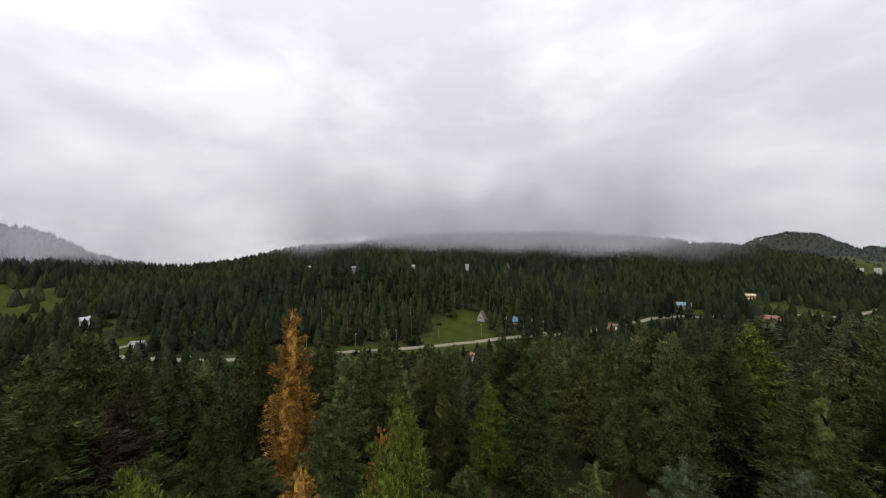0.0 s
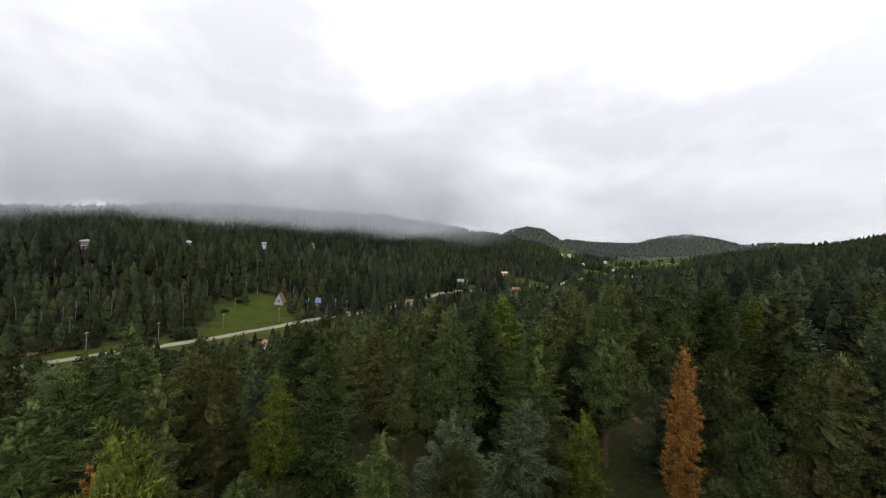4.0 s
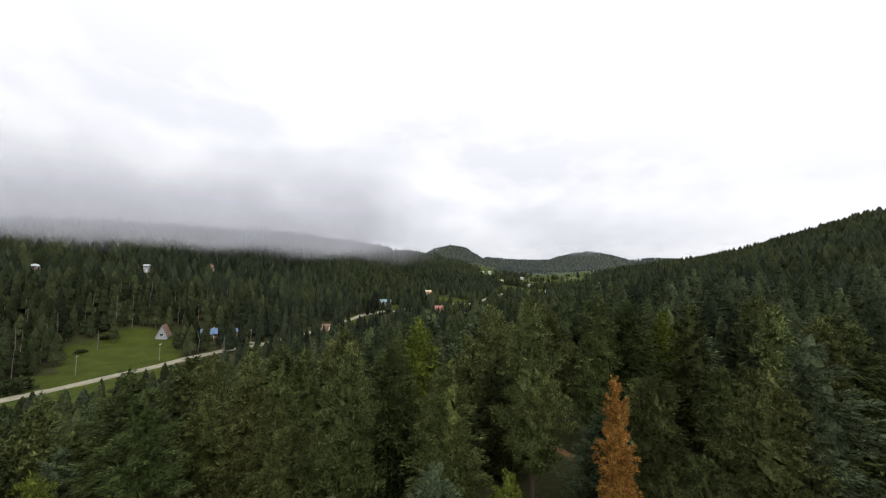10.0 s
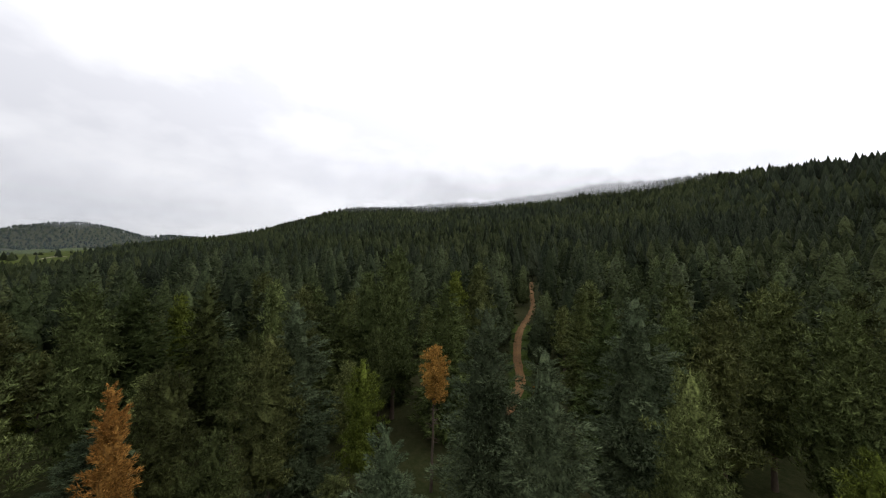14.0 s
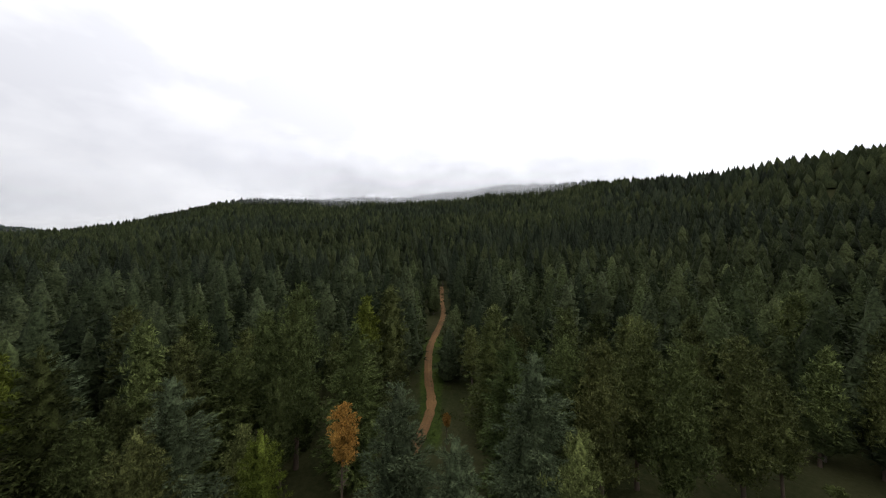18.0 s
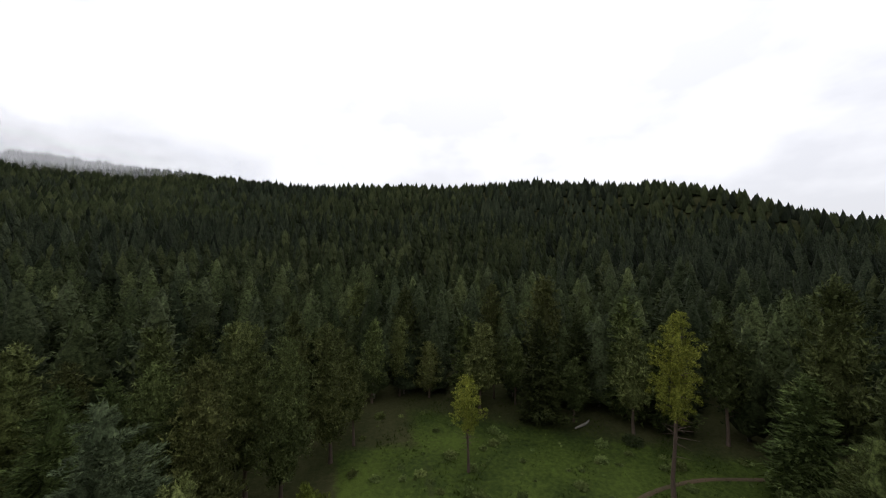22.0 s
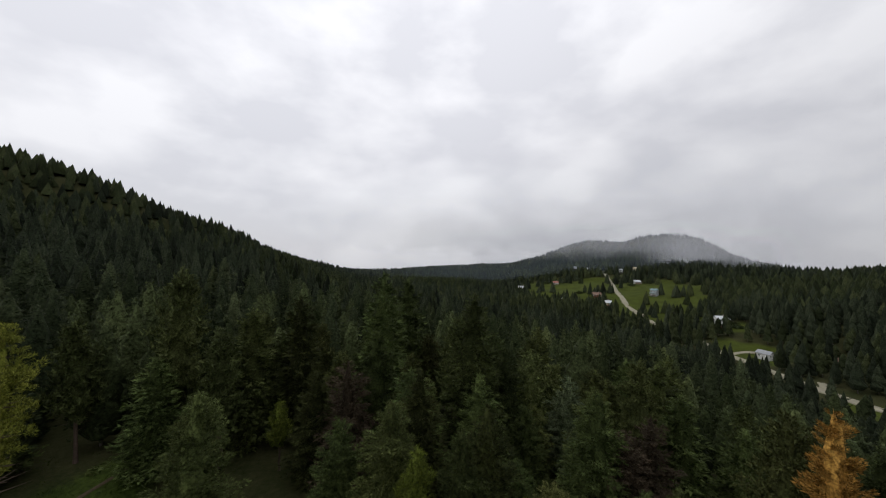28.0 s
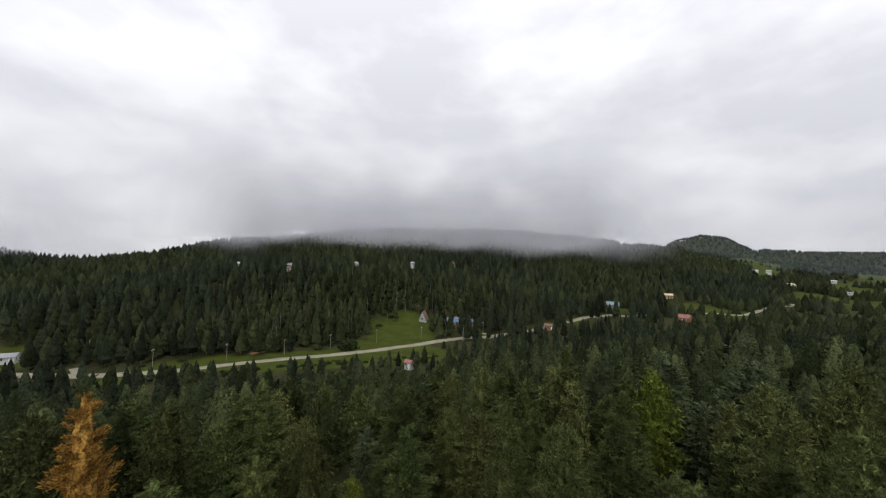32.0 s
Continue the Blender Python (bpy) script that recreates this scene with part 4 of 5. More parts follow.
def house(place, turn, w, d, storeys, wall, roof, label, pitch=0.55, porch=True, chimney=True, category="house", aframe=False):
    """A gabled house: the ridge runs along x, the front looks along -y."""
    home = new("house" if category == "house" else category)
    home.empty_display_size = 0.5
    home.matrix_world = Matrix.Translation(place) @ pose(0, 0, 0, 0, 0, turn)
    tagged(home, label, category, group="buildings in the valley")
    H = 2.7 * storeys + 0.4
    hx, hy = w / 2, d / 2
    peak = H + hy * pitch
    if aframe:
        H, peak = 0.8, 0.8 + 2.7 * storeys + 1.2
    bm = bmesh.new()
    ends = []
    for x in (-hx, hx):
        ends.append([bm.verts.new(c) for c in ((x, -hy, -1.5), (x, hy, -1.5), (x, hy, H), (x, 0, peak), (x, -hy, H))])
    bm.faces.new(ends[0][::-1])
    bm.faces.new(ends[1])
    for i in range(5):
        bm.faces.new((ends[0][i], ends[0][(i + 1) % 5], ends[1][(i + 1) % 5], ends[1][i]))
    part("wall", bm, WALLS[wall], home)
    over, k = 0.5, (peak - H) / hy
    for s in (-1, 1):
        bm = bmesh.new()
        e = s * (hy + over)
        slab(bm, (-hx - over, e, H - k * over + 0.03), (hx + over, e, H - k * over + 0.03), (hx + over, 0, peak + 0.03), (-hx - over, 0, peak + 0.03), 0.18)
        bmesh.ops.recalc_face_normals(bm, faces=bm.faces)
        part("roof", bm, ROOFS[roof], home)
    if chimney:
        boxed("chimney", (hx * 0.35, hx * 0.35 + 0.8, 0.3, 1.0, H, peak + 0.9), STONE, home, "stone chimney")

    def pane_frame(x, z, wide, tall, side):
        holder = bpy.data.meshes.new("window")
        bm = bmesh.new()
        for dims in ((-wide / 2 - 0.1, wide / 2 + 0.1, -0.07, 0.05, -0.1, 0.0), (-wide / 2 - 0.1, wide / 2 + 0.1, -0.07, 0.05, tall, tall + 0.1),
                     (-wide / 2 - 0.1, -wide / 2, -0.07, 0.05, 0, tall), (wide / 2, wide / 2 + 0.1, -0.07, 0.05, 0, tall), (-0.03, 0.03, -0.05, 0.03, 0, tall)):
            box(bm, *dims)
        bm.to_mesh(holder)
        bm.free()
        ob = link_part("window", holder, TRIM, home)
        ob.matrix_local = Matrix.Translation((x, -hy, z)) if side == 0 else Matrix.Translation(((-hx if side == 1 else hx), x, z)) @ pose(0, 0, 0, 0, 0, -90 if side == 1 else 90)
        bm = bmesh.new()
        box(bm, -wide / 2, wide / 2, -0.02, 0.02, 0, tall)
        part("pane", bm, GLASS, ob)

    if aframe:
        for s in (1, 2):
            pane_frame(0, 0.9, 1.8, 1.5, s)
    else:
        n = max(2, int(w / 3.2))
        for level in range(storeys):
            for i in range(n):
                x = -hx + w * (i + 0.5) / n
                if level == 0 and i == n // 2:
                    continue
                pane_frame(x, 0.4 + level * 2.7 + 0.9, 1.1, 1.2, 0)
            for s in (1, 2):
                for y in (-hy * 0.45, hy * 0.45):
                    pane_frame(y, 0.4 + level * 2.7 + 0.9, 1.0, 1.2, s)
        door = boxed("door", (-hx + w * (n // 2 + 0.5) / n - 0.5, -hx + w * (n // 2 + 0.5) / n + 0.5, -hy - 0.06, -hy + 0.04, 0.25, 2.35), TRIM, home, "pale panel door")
        knob_x = -hx + w * (n // 2 + 0.5) / n + 0.36
        boxed("handle", (knob_x, knob_x + 0.06, -hy - 0.12, -hy - 0.06, 1.2, 1.3), STONE, door)
    if porch and not aframe:
        boxed("deck", (-hx, hx, -hy - 2.4, -hy, 0.05, 0.25), WALLS["log"], home)
        bm = bmesh.new()
        slab(bm, (-hx - 0.2, -hy - 2.6, 2.45), (hx + 0.2, -hy - 2.6, 2.45), (hx + 0.2, -hy - 0.02, 2.85), (-hx - 0.2, -hy - 0.02, 2.85), 0.12)
        bmesh.ops.recalc_face_normals(bm, faces=bm.faces)
        part("porch_roof", bm, ROOFS[roof], home)
        for i in range(4):
            x = -hx + 0.1 + (w - 0.2) * i / 3
            boxed("post", (x - 0.07, x + 0.07, -hy - 2.4, -hy - 2.26, -1.2, 2.5), TRIM, home)
        boxed("rail", (-hx + 0.1, hx - 0.1, -hy - 2.38, -hy - 2.30, 1.1, 1.18), TRIM, home)
    return home


def seen_on_slope(az, el, r_min, eye=2.9):
    """The place on the ground in that direction from the drone."""
    r = r_min
    while r < 1500:
        x, y = polar(az, r)
        if float(height(x, y)) + 3.0 >= eye + r * math.tan(radians(el)):
            break
        r += 2
    return az, r


# bearing, distance, turn from facing the drone, width, depth, storeys, wall, roof, label
HOMES = [
    (312.3, 337, 28, 11, 9, 2, "white", "pale", "white two-storey house with a deck in the meadow"),
    (316.5, 276, -30, 8, 6, 1, "white", "grey", "small white house with grey roof beside the driveway"),
    (322.8, 281, 20, 8, 6, 1, "red", "brown", "dull red shed at the forest edge"),
    (298.8, 418, 12, 14, 8, 1, "cream", "pale", "long low building with a pale roof by the road"),
    (297.4, 449, 10, 14, 8, 1, "log", "brown", "dark brown barn beside the pale building"),
    (304.9, 457, -25, 12, 9, 2, "grey", "teal", "grey house with a teal roof in the valley"),
    (302.7, 540, 30, 12, 8, 1, "white", "pale", "white house with pale roof in the valley"),
    (302.5, 628, -20, 12, 9, 2, "cream", "cream", "cream two-storey house at the valley road"),
    (300.6, 622, 15, 10, 8, 2, "white", "pale", "white two-storey house at the valley road"),
    (291.4, 549, 10, 12, 8, 1, "white", "red", "white house with a red roof in the meadow"),
    (286.1, 521, 24, 13, 8, 1, "white", "pale", "white farmhouse at the meadow edge"),
    (292.5, 429, -20, 9, 6, 1, "white", "pale", "low white outbuilding behind the trees"),
    (296.0, 656, 10, 12, 8, 1, "white", "pale", "white house beside the far meadow"),
    (294.3, 684, -15, 11, 8, 1, "white", "grey", "pale house beside the far meadow"),
]
FAR_HOMES = [
    (34.2, 385, -10, 14, 9, 1, "grey", "teal", "house with a grey-teal roof among the trees"),
    (41.2, 448, 14, 13, 9, 2, "orange", "cream", "orange-brown house with a cream roof above the road"),
    (43.1, 372, -35, 12, 8, 1, "log", "red", "low brown house with a red roof below the road"),
    (2.6, 170, -38, 4.4, 3.6, 1, "white", "red", "small white hut with a reddish roof near the creek"),
    (9.6, 284, 4, 19, 10, 1, "log", "blue", "log house with a bright blue metal roof"),
    (12.2, 283, 8, 8.9, 8, 1, "log", "blue", "log garage with a blue metal roof"),
    (50.2, 832, 10, 14, 9, 1, "white", "pale", "white house in the far valley"),
    (51.4, 804, -20, 14, 9, 2, "white", "pale", "white two-storey house in the far valley"),
    (53.2, 688, 30, 18, 10, 1, "cream", "cream", "long cream building in the far meadow"),
    (57.8, 706, 10, 16, 9, 1, "white", "grey", "white house in the far meadow"),
    (60.3, 589, 5, 15, 9, 1, "white", "teal", "white house with a teal roof in the far meadow"),
    (56.6, 830, -10, 12, 9, 1, "white", "pale", "small white house beyond the far meadow"),
    (25.1, 290, 10, 8, 6, 1, "log", "brown", "brown cabin at the edge of the woods"),
]
SLOPE_HOMES = [
    (337.1, -1.57, 15, 9, 8, 2, "log", "pale", "brown house with a white roof high on the wooded hillside"),
    (343.7, -1.82, -10, 12, 9, 2, "log", "grey", "large brown house with grey roof on the wooded hillside"),
    (353.5, -0.94, 20, 9, 7, 1, "log", "pale", "brown house with pale roof almost hidden on the wooded hillside"),
    (2.75, -1.15, -25, 8, 8, 2, "white", "pale", "white gabled house on the wooded hillside"),
    (9.5, -0.92, 60, 9, 7, 2, "log", "red", "brown house with red roof on the wooded hillside"),
]
all_homes = [(az, r, *rest) for az, r, *rest in HOMES + FAR_HOMES] + [(*seen_on_slope(az, el, 300), *rest) for az, el, *rest in SLOPE_HOMES]
home_spots = []
for az, r, turn, w, d, storeys, wall, roof, label in all_homes:
    small = w < 9
    k = 0.62 if r > 600 or "hillside" in label else 0.8 if r > 400 else 1.0
    w, d = k * w * (0.8 if storeys == 1 else 0.7), k * d * (0.8 if storeys == 1 else 0.7)
    house(spot(az, r, 0.6), -az + turn, w, d, storeys, wall, roof, label, porch=not small and r < 700, chimney=not small)
    home_spots.append((*polar(az, r), w))
house(spot(4.8, 286, 0.3), -4.8 + 72, 7, 6, 2, "grey", "brown", "grey timber cabin with a steep roof down to the ground", aframe=True, chimney=False)
home_spots.append((*polar(4.8, 286), 8))


# ---- poles along the road, fallen log ----
def utility_pole(az, r, tall=9.0):
    p = spot(az, r)
    ob = new("utility_pole")
    ob.matrix_world = Matrix.Translation(p) @ pose(0, 0, 0, 0, 0, -az + 60)
    tagged(ob, "weathered wooden utility pole beside the gravel road", "utility pole", group="utility poles along the road")
    link_part("shaft", raw_mesh("shaft", *tube([(0, 0, -1), (0, 0, tall * 0.6), (0, 0, tall)], [0.17, 0.14, 0.11], 8), None, True), M["pole"], ob)
    boxed("crossarm", (-1.2, 1.2, -0.08, 0.08, tall - 0.9, tall - 0.7), M["pole"], ob)
    for x in (-1.05, -0.4, 0.4, 1.05):
        v, f = tube([(x, 0, tall - 0.70), (x, 0, tall - 0.60), (x, 0, tall - 0.45)], [0.05, 0.09, 0.04], 6)
        link_part("insulator", raw_mesh("insulator", v, f, None, True), TRIM, ob)


for az, r in ((336, 218), (343.4, 216), (350.0, 221), (357.2, 230), (4.5, 238), (14.7, 262), (24, 302), (328, 224)):
    utility_pole(az, r)

v, f = tube([(0, 0, -2.2), (0.05, 0.1, -1.0), (0, 0.05, 1.2), (0, 0, 2.4)], [0.22, 0.2, 0.16, 0.1], 8)
log = link_part("fallen_log", raw_mesh("fallen_log", v, f, None, True), M["log"])
log.matrix_world = Matrix.Translation(spot(209.2, 56, 0.2)) @ pose(0, 0, 0, 0, 84, 35)
tagged(log, "bleached fallen log lying in the clearing", "log")


# ---- bushes ----
def bush_pattern(seed, material="bush"):
    rng = np.random.RandomState(seed)
    n = 520
    d = unit(rng.randn(n, 3) * np.array([1, 1, 0.7]))
    d[:, 2] = np.abs(d[:, 2])
    lump = 1 + 0.35 * np.sin(d[:, 0] * 5 + seed) * np.cos(d[:, 1] * 6)
    base = d * (lump * (0.55 + 0.45 * rng.rand(n)))[:, None]
    way = unit(d + rng.randn(n, 3) * 0.8)
    L = 0.2 + 0.16 * rng.rand(n)
    leaves = blades_to_mesh(blade_fan(base, way, L, L * 0.8, rng))
    stems = merge([limb((0, 0, -0.15), tuple(d[i] * 0.7), 0.03) for i in range(9)])
    a, b = raw_mesh("leaves", *leaves), raw_mesh("stem", *stems)
    a.materials.append(M[material])
    b.materials.append(M["bark"])
    return a, b


BUSHES = [bush_pattern(s) for s in (1, 2, 3)] + [bush_pattern(s, "herb") for s in (5, 6, 7)]
bush_rng = random.Random(4)


def bush(az, r, size, tall=0.8, low=False):
    ob = new("bush")
    ob.matrix_world = Matrix.Translation(spot(az, r)) @ pose(0, 0, 0, 0, 0, bush_rng.uniform(0, 360)) @ Matrix.Diagonal((size, size, size * tall, 1))
    leaves, stem = BUSHES[bush_rng.randrange(3) + 3 * low]
    for nm, mesh in (("leaves", leaves), ("stem", stem)):
        new(nm, mesh).parent = ob
    tagged(ob, "low light green shrub in the clearing grass" if low else "dense dark green bush growing in the meadow grass", "bush", group="shrubs in the clearing" if low else "bushes in the meadows")


for az, r, size in ((352.7, 220, 5.0), (358.5, 299, 2.6), (353.1, 229, 3.6), (357.5, 268, 2.4), (346, 232, 2.0), (340, 226, 2.2), (359.5, 290, 3.0), (331, 226, 2.0), (314, 330, 3.4),
                    (313.6, 344, 2.6), (310.5, 340, 4.2), (308, 372, 3.6), (302, 520, 4.0), (290, 560, 4.0), (295, 470, 3.6), (216, 54, 1.2)):
    bush(az, r, size)
for i in range(150):
    bush(bush_rng.uniform(172, 236), bush_rng.uniform(28, 57), 0.16 + 0.75 * bush_rng.random() ** 3, bush_rng.uniform(0.5, 1.0), True)
for i in range(44):
    bush(bush_rng.uniform(328, 374) % 360, bush_rng.uniform(186, 197), bush_rng.uniform(0.8, 1.7), 0.8)
for i in range(30):
    bush(bush_rng.choice((bush_rng.uniform(326, 372), bush_rng.uniform(286, 318))) % 360, bush_rng.choice((bush_rng.uniform(176, 202), bush_rng.uniform(216, 236), bush_rng.uniform(310, 420))),
         bush_rng.uniform(0.6, 1.6), 0.9)


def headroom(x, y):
    """Highest tip that hides no standout tree, track or path from the camera."""
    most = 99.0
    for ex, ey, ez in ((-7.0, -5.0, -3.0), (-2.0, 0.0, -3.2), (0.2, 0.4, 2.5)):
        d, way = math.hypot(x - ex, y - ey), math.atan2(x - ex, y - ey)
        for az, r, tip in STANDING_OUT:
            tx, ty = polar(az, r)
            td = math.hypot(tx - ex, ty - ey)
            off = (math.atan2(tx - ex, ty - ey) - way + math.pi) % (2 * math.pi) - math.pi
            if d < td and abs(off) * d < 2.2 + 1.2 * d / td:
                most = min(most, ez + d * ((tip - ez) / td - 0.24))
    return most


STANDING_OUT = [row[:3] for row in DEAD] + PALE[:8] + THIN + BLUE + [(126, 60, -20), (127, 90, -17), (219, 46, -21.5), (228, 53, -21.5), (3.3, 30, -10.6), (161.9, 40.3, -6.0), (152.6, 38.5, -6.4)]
nx, ny, nrng = scatter(10, 64, 5.7, 3)
for x, y in zip(nx, ny):
    if min(math.hypot(x - px, y - py) / (0.5 + 0.5 * s) for px, py, s in placed) < 3.7 or math.hypot(x, y) < 11:
        continue
    if 122.6 < math.degrees(math.atan2(x, y)) % 360 < 129.6 and math.hypot(x, y) > 26:
        continue
    if 138 < math.degrees(math.atan2(x, y)) % 360 < 182 and math.hypot(x, y) < 34:
        continue
    u = nrng.rand()
    kind = "spruce" if u < (0.25 if 40 < (math.degrees(math.atan2(x, y)) % 360) < 135 else 0.42) else "pine" if u < 0.91 else "yellow_pine" if u < 0.95 else "blue_spruce"
    if kind in ("yellow_pine", "blue_spruce") and 190 < math.degrees(math.atan2(x, y)) % 360 < 330:
        kind = "spruce"
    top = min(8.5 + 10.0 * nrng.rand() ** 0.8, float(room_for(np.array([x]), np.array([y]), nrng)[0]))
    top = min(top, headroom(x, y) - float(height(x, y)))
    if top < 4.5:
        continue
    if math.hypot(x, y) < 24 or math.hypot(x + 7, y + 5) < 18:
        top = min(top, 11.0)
    plant(kind, x, y, top, 0.8 + 0.3 * nrng.rand())


# the forest beyond: low patterns repeated into single meshes
def low_patterns(kind, count, seed, tier):
    made = []
    for k in range(count):
        rng = np.random.RandomState(seed + k)
        if tier == 0:
            style = "spruce" if kind == "spruce" else "pine"
            v, f = bough_crown(rng, HT, 3.6 + 0.8 * rng.rand(), 5, 0.62, 0.05 + 0.12 * rng.rand(), 0.95, 6, 0.46, 0.25, style, (8, 11), 0.78, clump=1.2, along=2)
        elif tier == 1:
            v, f = spruce_crown(rng, HT, 4.4, 34, 1.3, (6, 6), 0.14, fill=0.80, shelf=2.4, many=5) if kind == "spruce" else spruce_crown(rng, HT, 4.5, 34, 1.3, (6, 6), 0.2, 0.62, 0.82, 2.4, 5)
        else:
            v, f = cone_core(HT * 0.03, HT, 3.9 if kind == "spruce" else 4.2, rng, 6 if tier == 2 else 5, 2, 0.70 if kind == "spruce" else 0.55)
            v[:, :2] *= np.where(np.arange(len(v)) % 2, 1.15, 0.9)[:, None]
        m = np.zeros(len(f), int)
        if tier < 2:
            tv, tf = tube([(0, 0, -1), (0, 0, HT * 0.5)], [0.25, 0.14], 3)
            v, f = merge([(v, f), (tv, tf)])
            m = np.concatenate([m, np.ones(len(tf), int)])
        made.append((v, f, m))
    return made


def forest(name, kind, xs, ys, rng, tier, label, tall=(12, 18)):
    pats = low_patterns(kind, 7, 500 + tier * 50, tier)
    room = room_for(xs, ys, rng)
    fits = room > 5
    xs, ys, room = xs[fits], ys[fits], room[fits]
    which = rng.randint(0, len(pats), len(xs))
    z = height(xs, ys)
    verts, faces, index, tints, n = [], [], [], [], 0
    for k, (v, f, m) in enumerate(pats):
        sel = np.where(which == k)[0]
        if not len(sel):
            continue
        a = rng.rand(len(sel)) * 6.283
        hk = np.minimum(tall[0] + (tall[1] - tall[0]) * rng.rand(len(sel)), room[sel]) / HT
        wk = (0.6 * hk + 0.42) * (0.8 + 0.4 * rng.rand(len(sel)))
        c, s = np.cos(a), np.sin(a)
        px = (v[None, :, 0] * c[:, None] - v[None, :, 1] * s[:, None]) * wk[:, None] + xs[sel][:, None]
        py = (v[None, :, 0] * s[:, None] + v[None, :, 1] * c[:, None]) * wk[:, None] + ys[sel][:, None]
        pz = v[None, :, 2] * hk[:, None] + z[sel][:, None] - 0.2
        verts.append(np.stack([px, py, pz], 2).reshape(-1, 3))
        faces.append((f[None] + (np.arange(len(sel)) * len(v))[:, None, None] + n).reshape(-1, 3))
        index.append(np.tile(m, len(sel)))
        tints.append(np.repeat(np.clip(0.5 + 0.28 * rng.randn(len(sel)), 0, 1), len(v)))
        n += len(sel) * len(v)
    mesh = raw_mesh(name, np.concatenate(verts), np.concatenate(faces), np.concatenate(index), tier == 0, np.concatenate(tints))
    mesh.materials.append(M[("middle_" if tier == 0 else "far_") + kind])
    mesh.materials.append(M["far_bark"])
    ob = new(name, mesh)
    return tagged(ob, label, "forest", kind="stuff")


def visible(x, y, clear=16.0):
    """Whether a tree top there can be seen from the drone over the land between."""
    z = height(x, y) + clear
    ok = np.ones(len(x), bool)
    for f in np.linspace(0.08, 0.94, 22):
        ok &= height(x * f, y * f) + np.where(np.hypot(x, y) * f > 25, 10.5, 0) < z * f + 2
    return ok


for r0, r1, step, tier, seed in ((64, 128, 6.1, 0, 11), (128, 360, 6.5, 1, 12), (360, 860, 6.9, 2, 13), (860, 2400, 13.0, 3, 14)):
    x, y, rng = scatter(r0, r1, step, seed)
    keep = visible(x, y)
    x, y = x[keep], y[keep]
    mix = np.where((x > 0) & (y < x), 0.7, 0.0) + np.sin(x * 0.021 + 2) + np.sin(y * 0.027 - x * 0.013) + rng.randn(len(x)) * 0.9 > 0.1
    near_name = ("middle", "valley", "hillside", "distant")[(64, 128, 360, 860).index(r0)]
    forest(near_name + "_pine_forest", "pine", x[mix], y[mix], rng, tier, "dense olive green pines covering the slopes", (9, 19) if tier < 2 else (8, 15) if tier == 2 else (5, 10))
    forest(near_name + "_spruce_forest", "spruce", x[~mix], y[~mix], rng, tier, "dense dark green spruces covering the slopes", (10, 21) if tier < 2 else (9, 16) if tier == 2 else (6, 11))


def pale_trunks(count, seed):
    """Bare grey stems between the spruces across the valley."""
    x, y, rng = scatter(228, 345, 9.0, seed, -26, 12)
    keep = rng.permutation(len(x))[:count]
    pieces = []
    for px, py, pz in zip(x[keep], y[keep], height(x[keep], y[keep])):
        tall = 8 + 8 * rng.rand()
        tv, tf = tube([(0, 0, -1), (0.2 * rng.randn(), 0.2 * rng.randn(), tall * 0.55), (0.4 * rng.randn(), 0.4 * rng.randn(), tall)], [0.22, 0.15, 0.05], 4)
        pieces.append((tv + (px, py, pz), tf))
        for k in range(7):
            h, a = tall * (0.35 + 0.6 * rng.rand()), rng.rand() * 6.28
            lv, lf = limb((0, 0, h), (1.3 * math.cos(a), 1.3 * math.sin(a), h + 0.4), 0.07)
            pieces.append((lv + (px, py, pz), lf))
    ob = new("bare_trunks", raw_mesh("bare_trunks", *merge(pieces)))
    ob.data.materials.append(M["far_bark"])
    tagged(ob, "pale bare trunks standing between the hillside spruces", "dead trees", kind="stuff")


pale_trunks(150, 21)


# ---- grass standing in the clearing and along the track ----
def grass_tufts(zones, count, seed):
    rng = np.random.RandomState(seed)
    xs, ys = [], []
    for a, b, r0, r1 in zones:
        az, r = np.radians(a + (b - a) * rng.rand(count)), np.sqrt(r0 * r0 + (r1 * r1 - r0 * r0) * rng.rand(count))
        xs.append(r * np.sin(az))
        ys.append(r * np.cos(az))
    x, y = np.concatenate(xs), np.concatenate(ys)
    keep = (line_distance(x, y) > 0.1) & (waves(x * 9, y * 9) > -0.6)
    x, y = x[keep], y[keep]
    base = np.stack([x, y, height(x, y) - 0.05], 1)
    way = unit(rng.randn(len(x), 3) * 0.45 + np.array([0, 0, 1.0]))
    L = (0.10 + 0.24 * rng.rand(len(x))) * np.clip(0.9 + 0.6 * waves(x * 14, y * 14), 0.35, 1.7)
    ob = new("clearing_grass", raw_mesh("clearing_grass", *blades_to_mesh(blade_fan(base, way, L, L * 0.35, rng))))
    ob.data.materials.append(M["grass"])
    tagged(ob, "long green meadow grass in the forest clearing", "grass", kind="stuff")


grass_tufts([(176, 220, 24, 62), (214, 243, 24, 63), (121, 132, 44, 94)], 16000, 8)


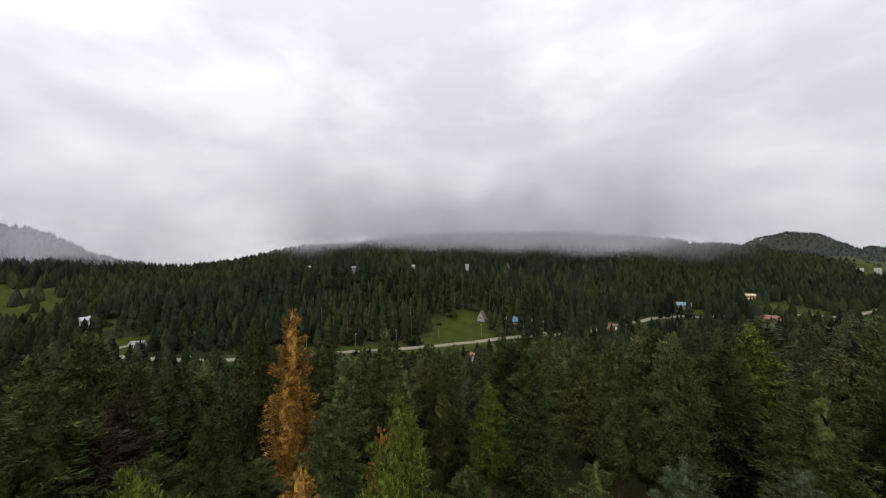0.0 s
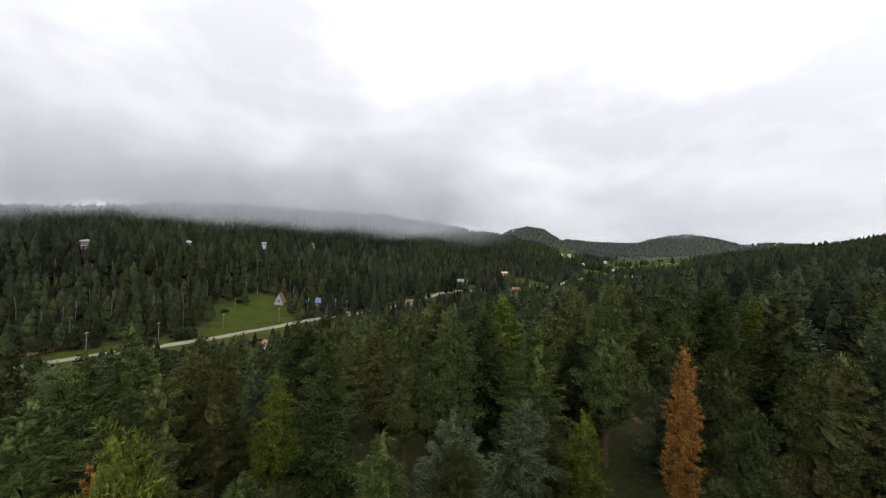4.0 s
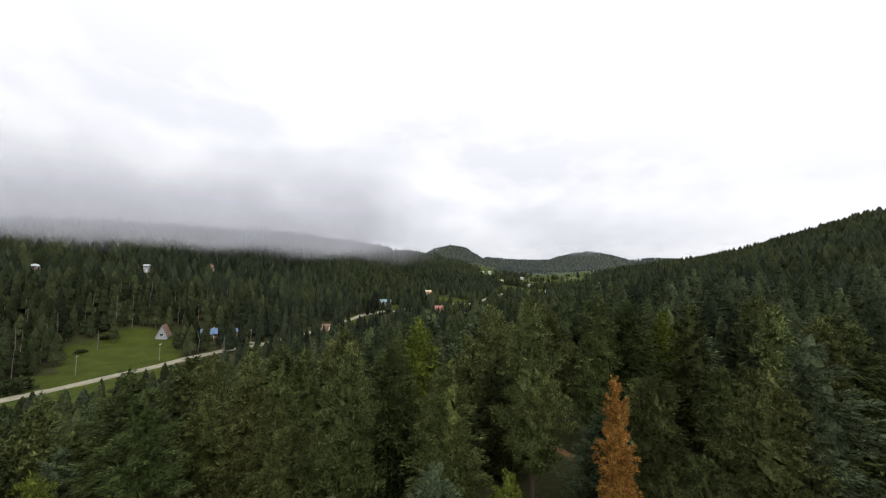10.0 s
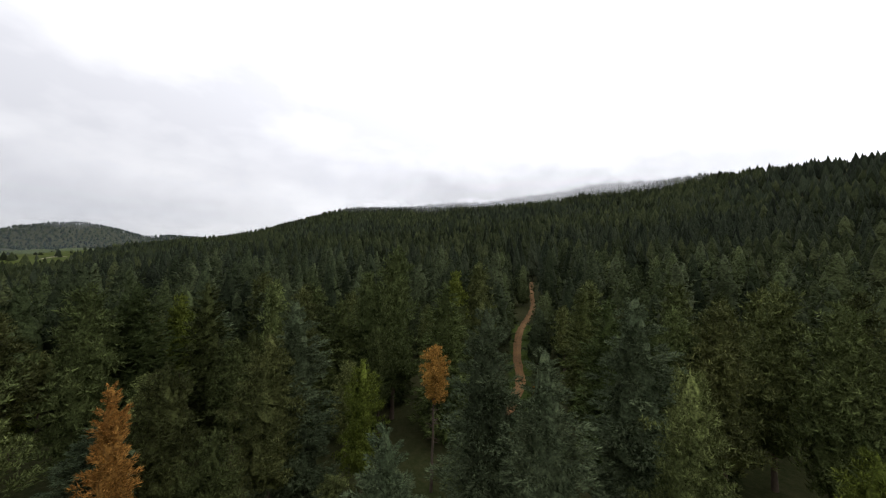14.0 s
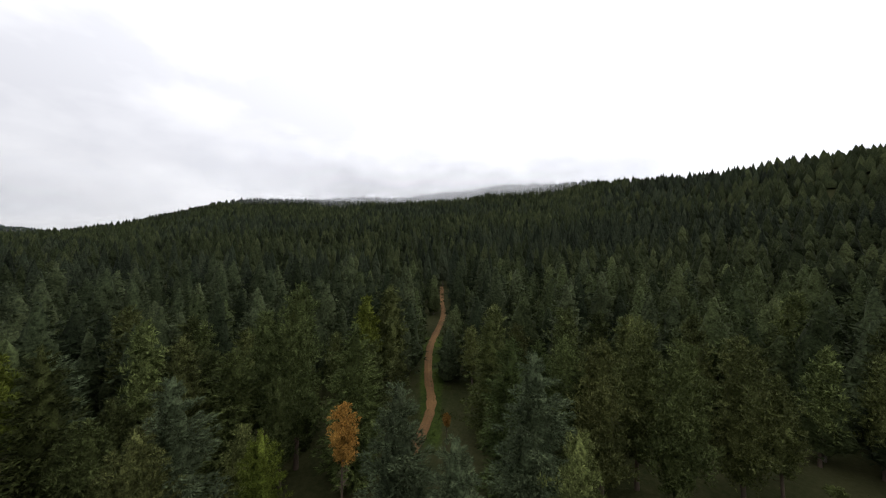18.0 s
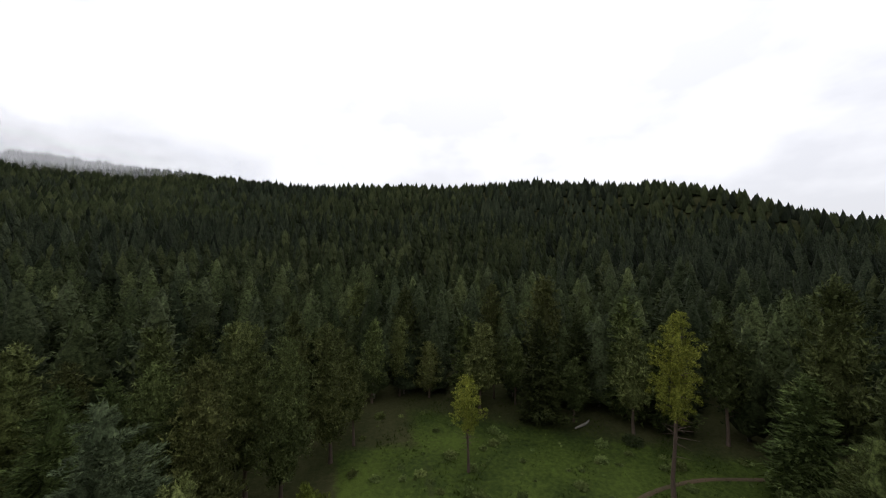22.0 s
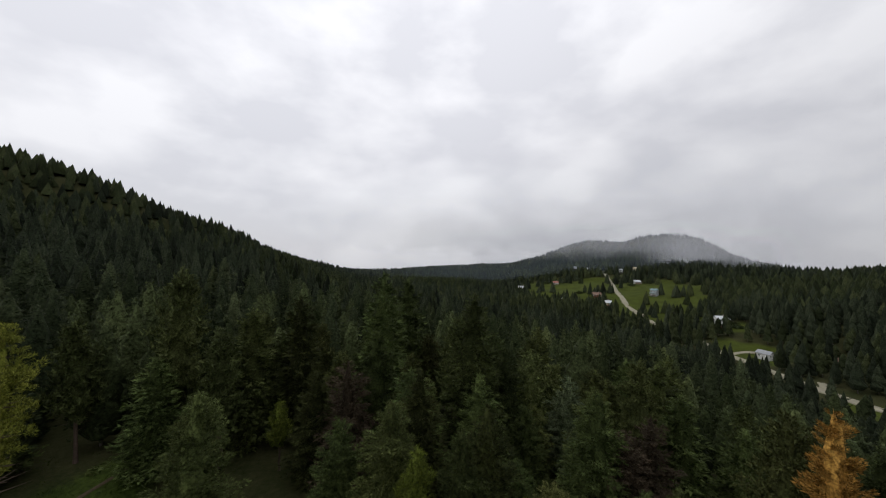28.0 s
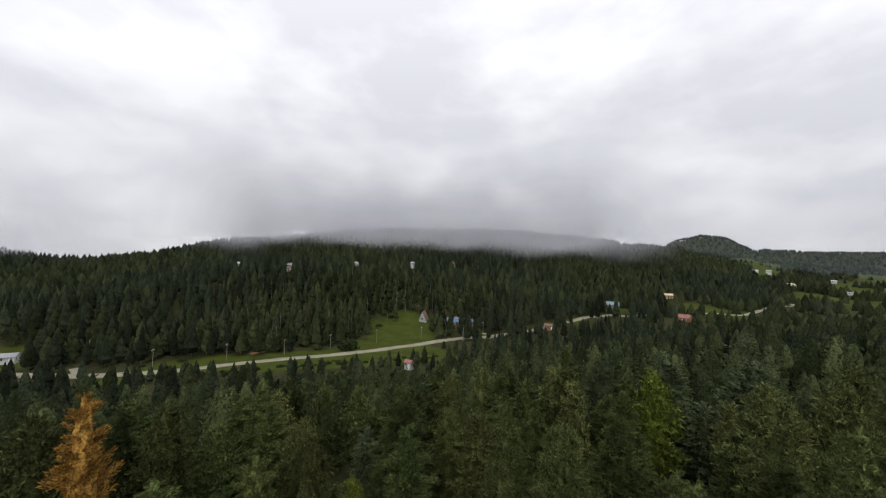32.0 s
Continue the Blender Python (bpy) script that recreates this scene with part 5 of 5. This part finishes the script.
# ---- low cloud hanging on the hill tops, and added distance haze: thin sheets ----
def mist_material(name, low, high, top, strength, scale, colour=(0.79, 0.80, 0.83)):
    """White mist and bluish haze, thicker upwards from low to high and thinning out again at top, torn by noise."""
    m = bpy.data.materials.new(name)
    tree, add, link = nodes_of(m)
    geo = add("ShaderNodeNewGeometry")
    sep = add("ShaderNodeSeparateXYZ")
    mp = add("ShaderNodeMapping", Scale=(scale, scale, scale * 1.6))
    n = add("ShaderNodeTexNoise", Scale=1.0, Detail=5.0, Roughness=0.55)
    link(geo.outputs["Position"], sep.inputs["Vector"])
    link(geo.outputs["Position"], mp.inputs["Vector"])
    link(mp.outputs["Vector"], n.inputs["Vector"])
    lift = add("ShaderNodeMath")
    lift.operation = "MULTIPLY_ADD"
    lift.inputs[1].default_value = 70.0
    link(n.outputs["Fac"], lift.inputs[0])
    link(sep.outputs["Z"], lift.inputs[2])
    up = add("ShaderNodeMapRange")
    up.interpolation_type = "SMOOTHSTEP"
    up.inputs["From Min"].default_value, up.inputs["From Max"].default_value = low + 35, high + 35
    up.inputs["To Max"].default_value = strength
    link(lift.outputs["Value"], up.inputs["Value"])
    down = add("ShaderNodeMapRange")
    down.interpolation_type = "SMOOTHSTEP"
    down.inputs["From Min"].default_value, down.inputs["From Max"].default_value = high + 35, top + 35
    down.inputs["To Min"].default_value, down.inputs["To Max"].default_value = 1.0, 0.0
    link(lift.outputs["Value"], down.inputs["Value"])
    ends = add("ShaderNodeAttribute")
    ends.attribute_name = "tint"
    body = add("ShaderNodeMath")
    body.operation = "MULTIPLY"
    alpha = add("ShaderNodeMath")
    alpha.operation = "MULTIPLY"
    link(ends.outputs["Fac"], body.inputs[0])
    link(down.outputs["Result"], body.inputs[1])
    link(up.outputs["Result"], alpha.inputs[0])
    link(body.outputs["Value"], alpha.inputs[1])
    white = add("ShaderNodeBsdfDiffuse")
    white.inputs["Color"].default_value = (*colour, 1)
    # normal turned up, which brightens the sheets towards the sky's tone
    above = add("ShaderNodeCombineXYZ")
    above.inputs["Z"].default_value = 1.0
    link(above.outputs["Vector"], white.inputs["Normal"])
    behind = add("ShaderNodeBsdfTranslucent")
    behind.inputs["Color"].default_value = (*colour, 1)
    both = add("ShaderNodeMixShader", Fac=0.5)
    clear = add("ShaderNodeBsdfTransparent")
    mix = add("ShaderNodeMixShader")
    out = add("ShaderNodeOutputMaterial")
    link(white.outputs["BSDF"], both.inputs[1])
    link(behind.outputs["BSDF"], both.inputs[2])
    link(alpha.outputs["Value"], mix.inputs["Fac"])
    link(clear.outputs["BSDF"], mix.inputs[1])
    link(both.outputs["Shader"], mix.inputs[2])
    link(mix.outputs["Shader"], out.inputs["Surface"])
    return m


def mist(a0, a1, r, z0, z1, material, soft_end=0.3):
    n = 40
    verts, faces, fade = [], [], []
    for i in range(n + 1):
        e = min(i, n - i) / (soft_end * n)
        fade += [min(1.0, e) ** 1.5] * 2
        a = a0 + (a1 - a0) * i / n
        rr = r * (1 + 0.02 * math.sin(i * 0.3 + r))
        x, y = polar(a, rr)
        lean = 1.0 - 0.12
        verts += [(x, y, z0), (x * lean, y * lean, z1)]
    for i in range(n):
        faces += [(2 * i, 2 * i + 2, 2 * i + 1), (2 * i + 2, 2 * i + 3, 2 * i + 1)]
    ob = new("low_cloud", raw_mesh("low_cloud", verts, faces, None, True, fade))
    ob.data.materials.append(material)
    ob.visible_shadow = False
    return tagged(ob, "thin sheet of torn white ridge cloud and added bluish distance haze", "cloud", kind="stuff")


ridge_mist = mist_material("ridge_mist", 9, 36, 150, 0.28, 0.010)
for r in (430, 465, 500, 535, 570, 610):
    mist(-35, 44, r, -20, 160, ridge_mist, 0.17)
right_mist = mist_material("right_ridge_mist", 74, 106, 190, 0.26, 0.016)
for r in (655, 685, 715, 750):
    mist(90, 166, r, 40, 200, right_mist)
far_mist = mist_material("far_mist", 50, 96, 190, 0.24, 0.008)
for r in (1150, 1350):
    mist(45, 96, r, -40, 200, far_mist)
left_mist = mist_material("left_mist", -2, 38, 150, 0.24, 0.013)
for r in (770, 850):
    mist(246, 322, r, -60, 180, left_mist)
bank = mist_material("summit_bank", -22, 8, 90, 0.24, 0.018)
for r in (670, 700, 730):
    mist(302, 323, r, -50, 120, bank)
# bluish sheets added before the far hills in place of distance haze
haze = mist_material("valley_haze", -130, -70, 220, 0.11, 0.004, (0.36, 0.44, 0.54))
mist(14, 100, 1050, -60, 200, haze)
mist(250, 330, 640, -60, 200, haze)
